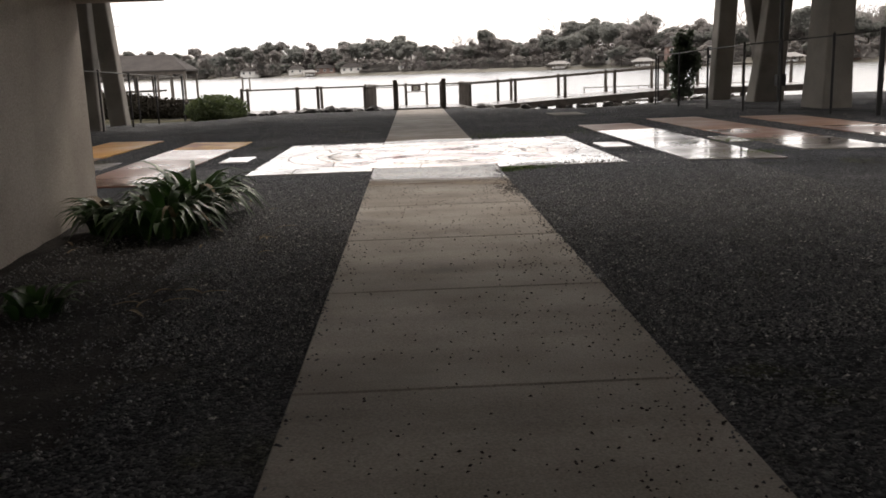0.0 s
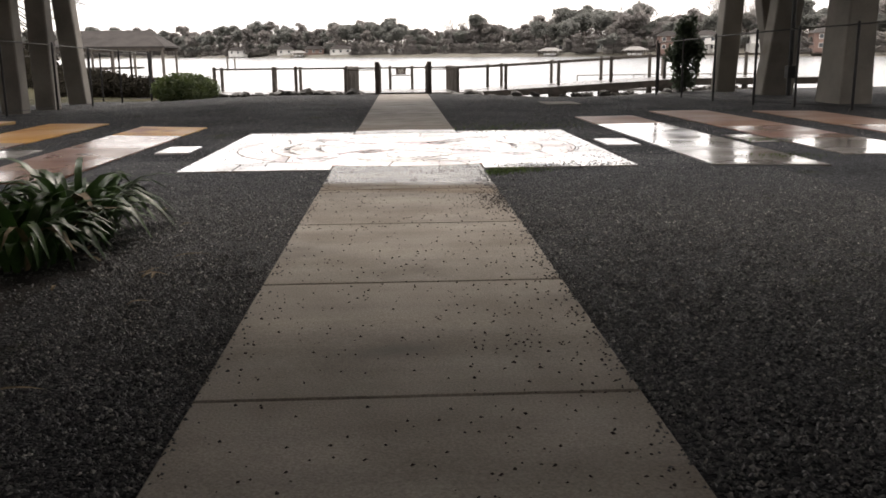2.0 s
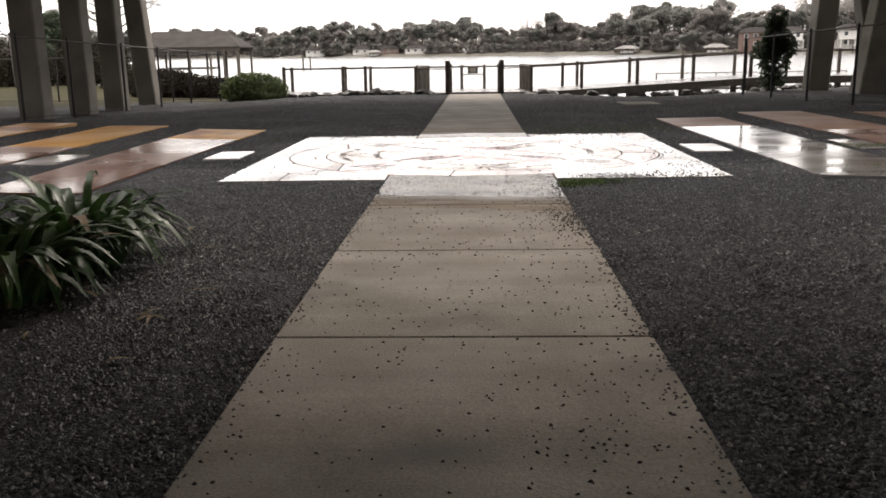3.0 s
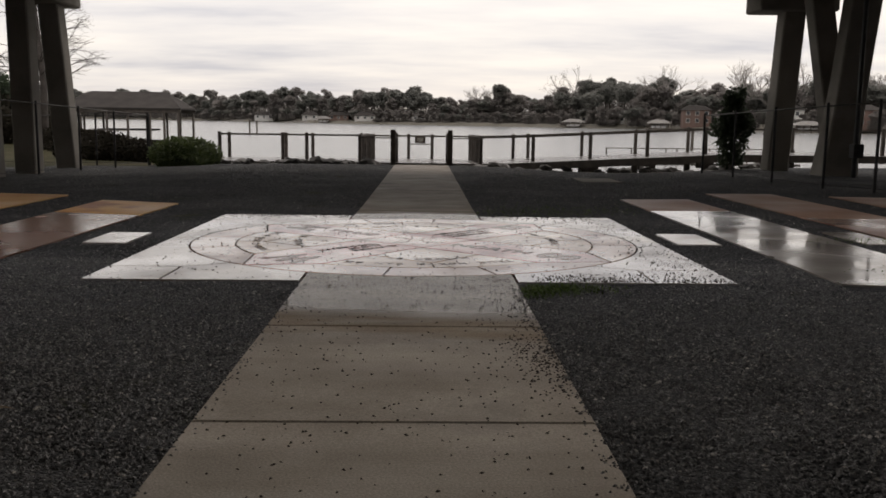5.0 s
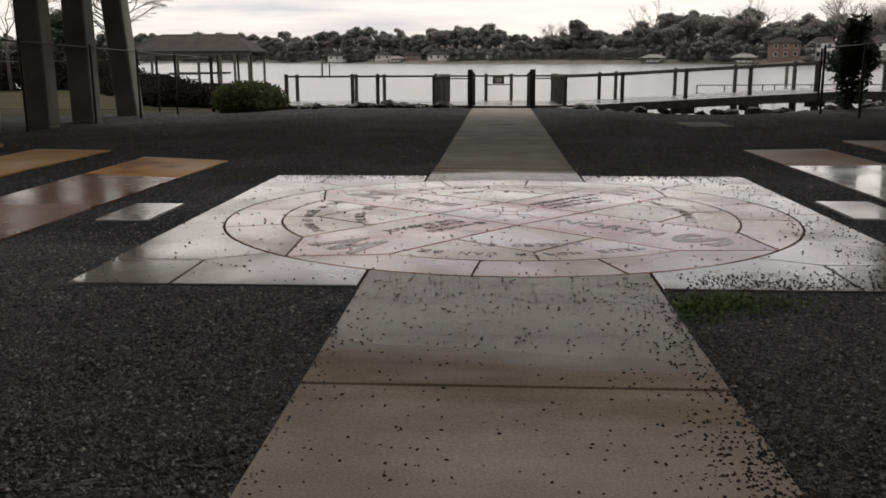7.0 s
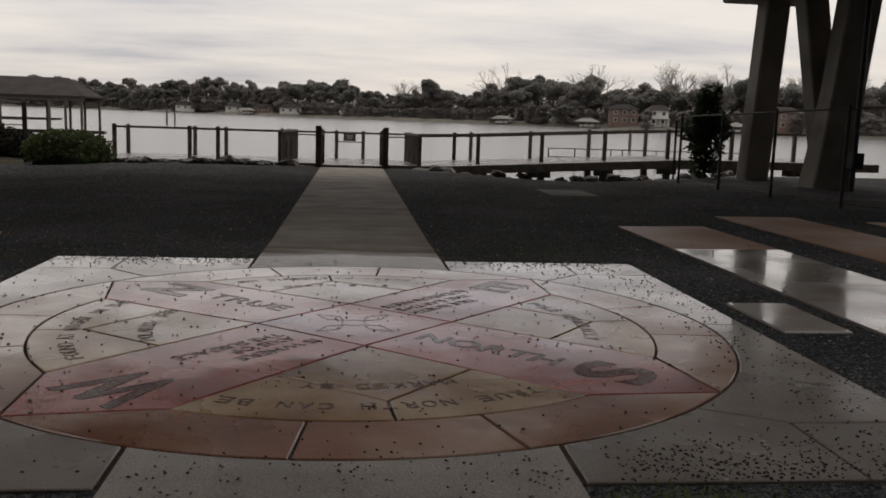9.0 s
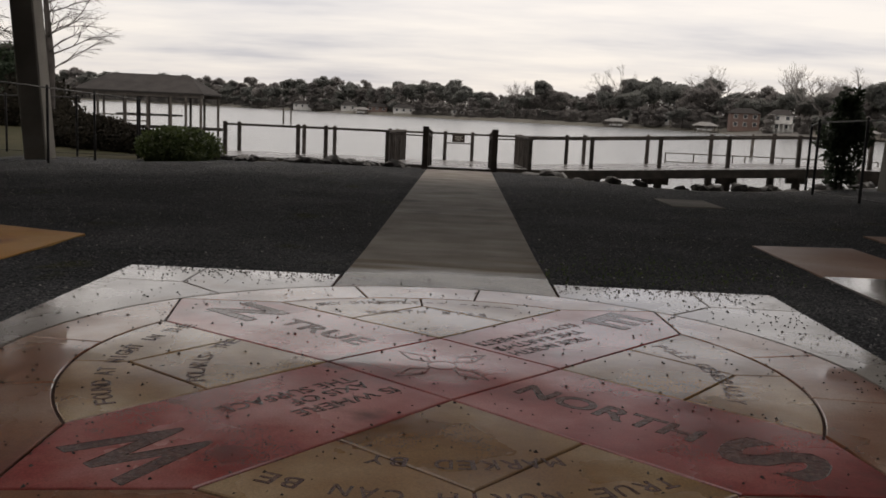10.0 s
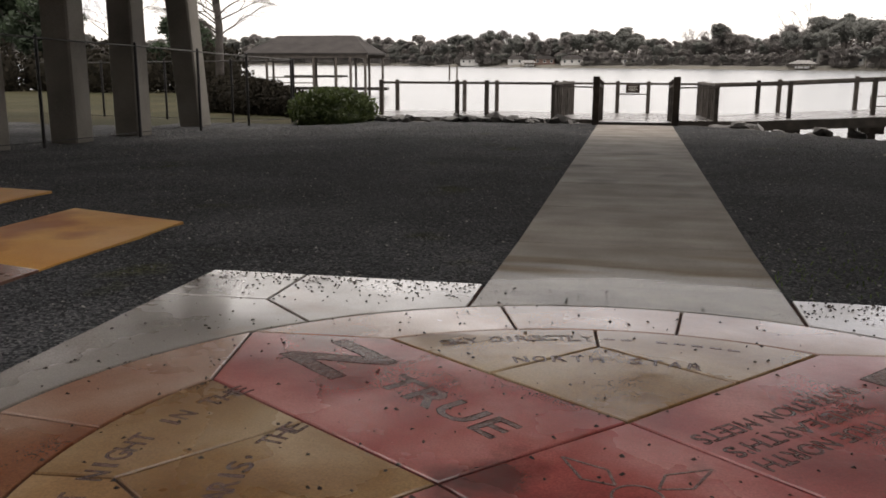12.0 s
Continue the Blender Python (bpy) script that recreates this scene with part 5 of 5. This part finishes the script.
def pavilion(az, w, label):
    x, y = shore_at(az, -1.5)
    ob = thing("boat_shelter", None, [], label, "boathouse", "shelters across the river", far=True, at=pose(x, y, WATER, 0, 0, 0))
    b = Build()
    b.add([(-w / 2, -2.5, 2.2), (w / 2, -2.5, 2.2), (w / 2, 2.5, 2.2), (-w / 2, 2.5, 2.2), (-w * 0.2, 0, 3.4), (w * 0.2, 0, 3.4)], [(0, 1, 5, 4), (1, 2, 5), (2, 3, 4, 5), (3, 0, 4), (3, 2, 1, 0)])
    part("roof", b, ["shelter_roof"], ob)
    for i in range(5):
        for yy in (-2.2, 2.2):
            b = Build()
            px = -w / 2 + 0.3 + i * (w - 0.6) / 4
            b.box(px - 0.1, yy - 0.1, -1.5, px + 0.1, yy + 0.1, 2.25)
            part("post", b, ["timber"], ob)
    b = Build()
    b.box(-w / 2, -2.4, 0.3, w / 2, 2.4, 0.5)
    part("deck", b, ["timber"], ob)
    b = Build()
    b.add([(-2.4, -0.9, 0.6), (1.8, -0.9, 0.6), (2.6, 0, 0.9), (1.8, 0.9, 0.6), (-2.4, 0.9, 0.6), (-2.4, -1.0, 1.3), (1.9, -1.0, 1.3), (3.0, 0, 1.45), (1.9, 1.0, 1.3), (-2.4, 1.0, 1.3)], [(0, 1, 6, 5), (1, 2, 7, 6), (2, 3, 8, 7), (3, 4, 9, 8), (4, 0, 5, 9), (4, 3, 2, 1, 0), (5, 6, 7, 8, 9)])
    part("boat_hull", b, ["hull"], ob, "white boat hull under the roof")


pavilion(9.6, 9, "grey-roofed boat shelter on the far shore")
pavilion(15.0, 8, "grey-roofed boat shelter on the far shore")
pavilion(-6.6, 8, "small boat shelter on the far shore")
pavilion(23.8, 9, "grey-roofed boat shelter on the far shore")


def canopy(rng, lumps, leaf, per):
    """A crown of many small uneven leaf clumps."""
    b = Build()
    for x, y, z, r, flat in lumps:
        for i in range(int(per * r * r)):
            d = Vector((rng.gauss(0, 1), rng.gauss(0, 1), rng.gauss(0, 1) * 0.9)).normalized()
            k = rng.uniform(0.35, 1.0) + 0.14 * abs(rng.gauss(0, 1)) * (rng.random() < 0.3)
            c = Vector((x, y, z)) + Vector((d.x * r * k, d.y * r * k, d.z * r * flat * k))
            s = leaf * rng.uniform(0.6, 1.4)
            a, e = rng.uniform(0, 6.28), rng.uniform(-0.5, 0.8)
            u = Vector((math.cos(a), math.sin(a), e)).normalized() * s
            w = u.cross(Vector((rng.gauss(0, 1), rng.gauss(0, 1), 1))).normalized() * s * 0.7
            h = u.cross(w).normalized() * s * 0.5
            b.add([c + u, c + w + h, c - w - u * 0.6], [(0, 1, 2)])
    return b


def far_tree(kind, seed, tall, needles=None):
    rng = random.Random(seed)
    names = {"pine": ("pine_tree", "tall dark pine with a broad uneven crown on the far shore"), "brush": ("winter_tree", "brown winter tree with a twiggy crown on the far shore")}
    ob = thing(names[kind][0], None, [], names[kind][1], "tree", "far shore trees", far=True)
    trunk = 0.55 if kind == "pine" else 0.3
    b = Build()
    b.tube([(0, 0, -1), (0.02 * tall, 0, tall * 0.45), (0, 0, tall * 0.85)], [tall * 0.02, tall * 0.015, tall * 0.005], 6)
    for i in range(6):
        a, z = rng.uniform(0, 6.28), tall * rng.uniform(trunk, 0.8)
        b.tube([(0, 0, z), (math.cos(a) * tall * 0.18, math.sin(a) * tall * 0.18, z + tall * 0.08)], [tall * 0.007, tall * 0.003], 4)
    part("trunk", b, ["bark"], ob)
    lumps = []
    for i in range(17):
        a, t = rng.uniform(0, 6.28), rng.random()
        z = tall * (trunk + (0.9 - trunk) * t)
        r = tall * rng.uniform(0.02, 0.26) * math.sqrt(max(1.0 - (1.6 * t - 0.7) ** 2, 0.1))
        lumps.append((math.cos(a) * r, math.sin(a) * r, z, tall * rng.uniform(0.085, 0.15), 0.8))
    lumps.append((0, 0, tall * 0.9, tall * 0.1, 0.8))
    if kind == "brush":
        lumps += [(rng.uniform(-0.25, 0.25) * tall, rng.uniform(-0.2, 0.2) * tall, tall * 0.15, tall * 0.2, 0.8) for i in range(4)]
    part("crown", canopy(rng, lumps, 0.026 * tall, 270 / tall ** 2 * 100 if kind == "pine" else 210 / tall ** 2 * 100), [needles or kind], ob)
    return ob


HOUSE_AZ = (-10.3, -7.4, -5.6, -3.9, 16.7, 17.7, 19.3, 22.6, 26.5)
tree_rng = random.Random(77)
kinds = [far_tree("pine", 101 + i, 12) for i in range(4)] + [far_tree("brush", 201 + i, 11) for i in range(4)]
# crown heights along the far shore, by direction
SKYLINE = [(-40, 1.85), (-24, 1.87), (-15.8, 1.95), (-12, 1.85), (-9.7, 2.2), (-6, 2.05), (-2.2, 2.45), (-0.8, 2.35), (1.2, 1.72), (3, 2.0), (4.9, 2.5), (7.2, 2.08), (9.5, 2.72), (11, 3.22), (13.5, 3.22), (15.5, 2.82), (16.6, 2.32), (18, 2.92), (20, 2.72), (24, 2.92), (30, 3.32), (45, 3.62)]
for row, (back, share) in enumerate(((42, 1.05), (11, 0.4), (27, 0.86))):
    az = -40.0 + row * 0.4
    while az < 46:
        x, y = shore_at(az, back + tree_rng.uniform(-8, 9))
        far = math.hypot(x, y - 9)
        if row == 1 and any(abs(az - h) < 0.55 for h in HOUSE_AZ):
            az += 0.4
            continue
        tall = (math.tan(radians(along(SKYLINE, az) - 0.4)) * far + 1.5 - height(x, y)) * share * tree_rng.uniform(0.76, 1.1)
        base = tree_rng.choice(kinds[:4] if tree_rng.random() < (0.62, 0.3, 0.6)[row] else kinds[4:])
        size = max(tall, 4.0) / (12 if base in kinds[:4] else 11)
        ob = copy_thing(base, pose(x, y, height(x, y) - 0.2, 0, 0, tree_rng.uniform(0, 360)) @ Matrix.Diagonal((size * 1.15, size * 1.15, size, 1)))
        far_things.add(ob.name)
        az += math.degrees(max(tall, 4.0) * tree_rng.uniform(0.3, 0.56) / far)
for base, az in zip(kinds, (-47, -49, -51, -53, 50, 52, 54, 56)):
    x, y = shore_at(az, 30)
    base.matrix_basis = pose(x, y, height(x, y))
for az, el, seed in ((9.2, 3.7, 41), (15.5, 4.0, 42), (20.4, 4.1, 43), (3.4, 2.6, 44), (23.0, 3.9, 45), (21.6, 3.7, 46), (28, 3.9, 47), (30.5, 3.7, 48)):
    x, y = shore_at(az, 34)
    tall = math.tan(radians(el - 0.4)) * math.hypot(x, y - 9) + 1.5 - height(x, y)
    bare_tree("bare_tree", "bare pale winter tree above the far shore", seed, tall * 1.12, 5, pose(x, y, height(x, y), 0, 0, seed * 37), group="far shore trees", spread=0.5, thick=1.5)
# the woods that stand behind them
woods_rng = random.Random(88)
lumps, az = [], -42.0
while az < 46:
    x, y = shore_at(az, 58 + woods_rng.uniform(-6, 6))
    far = math.hypot(x, y - 9)
    tall = (math.tan(radians(along(SKYLINE, az) - 0.4)) * far + 1.5 - height(x, y)) * woods_rng.uniform(0.6, 0.86)
    r = tall * 0.27
    g = height(x, y)
    lumps += [(x, y, g + tall - r, r, 0.95), (x + r * 0.5, y, g + tall * 0.4, r * 1.2, 1.0), (x - r * 0.5, y, g + tall * 0.15, r * 1.2, 1.0)]
    az += math.degrees(r * 1.1 / far)
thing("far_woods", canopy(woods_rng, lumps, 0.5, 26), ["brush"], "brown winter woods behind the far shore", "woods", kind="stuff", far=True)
# pines behind the lawn
lawn_pines = [far_tree("pine", 301 + i, 12, "conifer") for i in range(3)]
for ob in lawn_pines:
    tagged(ob, "dark pine with a broad uneven crown behind the lawn", "tree", "pines behind the lawn")
for i, (x, y, size) in enumerate(((-46, 76, 0.85), (-54, 82, 1.1), (-41, 90, 0.8), (-60, 78, 1.1), (-36, 76, 0.5), (-49, 72, 0.8), (-57, 90, 1.2))):
    at = pose(x, y, height(x, y), 0, 0, x * 13) @ Matrix.Diagonal((size, size, size, 1))
    if i < 3:
        lawn_pines[i].matrix_basis = at
    else:
        far_things.add(copy_thing(lawn_pines[i % 3], at).name)

# ---- what lies on the ground ----


def scatter(name, label, category, mats, n, place, size, seed, flat=0.45):
    """Many small chips in one mesh."""
    rng = random.Random(seed)
    b = Build()
    for i in range(n):
        x, y, z = place(rng)
        s = size * rng.uniform(0.5, 1.5)
        a, c = rng.uniform(0, 6.28), rng.uniform(0.4, 0.9)
        u, w = Vector((math.cos(a), math.sin(a), rng.uniform(-0.3, 0.3))) * s, Vector((-math.sin(a), math.cos(a), rng.uniform(-0.3, 0.3))) * s * c
        p = Vector((x, y, z))
        h = Vector((0, 0, s * flat))
        b.add([p + u, p + w, p - u, p - w, p + h + u * 0.2], [(0, 1, 4), (1, 2, 4), (2, 3, 4), (3, 0, 4)], 0 if rng.random() > 0.035 or len(mats) == 1 else 1)
    thing(name, b, mats, label, category, kind="stuff")


def gravel_place(rng):
    while True:
        y = rng.uniform(3.5, 13.5) if rng.random() < 0.55 else -1 + 37 * rng.random() ** 1.2
        x = rng.uniform(-4.0, 4.5) if y < 14 else rng.uniform(-12.5, 11)
        if abs(x) < 0.93 or (XL < x < XR and YN < y < YF) or (3.78 < x < 5.25 and 12 < y < 21.4) or (-5.45 < x < -3.95 and 11.5 < y < 20) or x < -3.5 and 5 < y < 9.5 or 5.93 < x < 7.42 and 12.9 < y < 23.05 or -7.78 < x < -6.28 and 12 < y < 21.25 or -10.25 < x < -8.65 and 12.8 < y < 22.45 or 8.15 < x < 9.8 and 13.4 < y < 22.55:
            continue
        if y > along(SHORE, x) - 0.5 or x < -1.9 - max(y - 6.5, 0) * 0.25 and y < 9.4 and rng.random() < 0.75:
            continue
        return x, y, land(x, y)


scatter("gravel", "loose dark gravel chips with a few pale bits", "gravel", ["chip", "pale_chip"], 210000, gravel_place, 0.0135, 51, 0.6)


def seed_place(rng):
    while True:
        y = rng.uniform(0.5, 12.6)
        x = rng.uniform(-0.88, 0.88)
        keep = 0.28 + (0.72 * max(0, (x - 0.2) / 0.65) ** 1.5 if x > 0.2 else 0) + (0.35 if y > 11 else 0)
        if rng.random() < keep * (0.5 + 0.5 * noise.noise((x * 2, y * 1.2, 3))) + 0.03:
            return x, y, 0.001


scatter("seed_litter", "small dark fallen seeds and bark crumbs on the walk", "litter", ["seed"], 2000, seed_place, 0.008, 52, 0.7)


def mat_place(rng):
    while True:
        x, y = rng.uniform(XL, XR), rng.uniform(YN, YF)
        edge = min(x - XL, XR - x, y - YN, YF - y)
        if abs(x) < 0.95 and y > 17.2 and rng.random() < 0.8:
            continue
        if rng.random() < (0.8 if edge < 0.5 and (y > 17.3 or x > 1.2) else 0.16):
            return x, y, 0.001


scatter("seed_litter", "small dark fallen seeds on the compass paving", "litter", ["seed"], 1500, mat_place, 0.0095, 53, 0.7)


def edge_place(rng):
    s = rng.choice((-1, 1, 1))
    return s * (0.915 - abs(rng.gauss(0, 0.05)) + 0.02), rng.uniform(0.5, 12), 0.001


scatter("edge_litter", "dark crumbs gathered along the walk's edge", "litter", ["chip"], 1300, edge_place, 0.009, 54, 0.7)


def drift_place(rng):
    """Drifts where the rain left the crumbs: on the walk's edge and along the compass border."""
    while True:
        if rng.random() < 0.35:
            x, y = 0.84 + rng.gauss(0, 0.13), 9.75 + rng.gauss(0, 0.3)
            if x < 0.92:
                return x, y, 0.001
        elif rng.random() < 0.6:
            x, y = rng.uniform(1.1, 2.85), 12.27 + abs(rng.gauss(0, 0.22))
            return x, y, 0.001
        else:
            s, x, y = rng.choice((-1, 1)), rng.uniform(0.98, 2.7), 17.74 - abs(rng.gauss(0, 0.13))
            return s * x, y, 0.001


scatter("drift_litter", "dark crumbs drifted onto the paving edges by rain", "litter", ["seed"], 1250, drift_place, 0.0085, 57, 0.7)


def weed_place(rng):
    cx, cy, r = rng.choice(((1.2, 11.95, 0.16), (1.45, 12.0, 0.2), (1.1, 11.9, 0.12), (5.6, 15.3, 0.35), (2.4, 19.0, 0.8), (1.6, 18.4, 0.6), (0.98, 11.7, 0.15), (5.0, 13.0, 0.3)))
    return cx + rng.gauss(0, r), cy + rng.gauss(0, r * 0.6), -0.012


rng = random.Random(55)
b = Build()
for i in range(2100):
    x, y, z = weed_place(rng)
    if abs(x) < 0.93 or (XL < x < XR and YN < y < YF):
        continue
    leaf_strip(b, (x, y, z), rng.uniform(0, 6.28), rng.uniform(0.02, 0.06), 0.0045, rng.uniform(0.015, 0.05), 0.01, 0, 3)
thing("weeds", b, ["moss"], "short bright green weeds along the paving edges", "weeds", kind="stuff")
rng = random.Random(56)
for i in range(26):
    x, y = rng.uniform(-3.4, -1.6), rng.uniform(4.0, 9.5)
    b = Build()
    leaf_strip(b, (0, 0, 0), 0, rng.uniform(0.1, 0.26), rng.uniform(0.01, 0.02), 0.04, 0.035, 0, 5)
    thing("fallen_leaf", b, ["dry_leaf"], "dry curled strap leaf lying on the soil", "leaf", "fallen leaves", at=pose(x, y, -0.012, 0, 0, rng.uniform(0, 360)))

# ---- lay the level drawing onto the falling site ----
for ob in list(scene.objects):
    if ob.parent is None and ob.type in ("MESH", "EMPTY") and ob.name not in far_things:
        ob.matrix_basis = SITE @ ob.matrix_basis
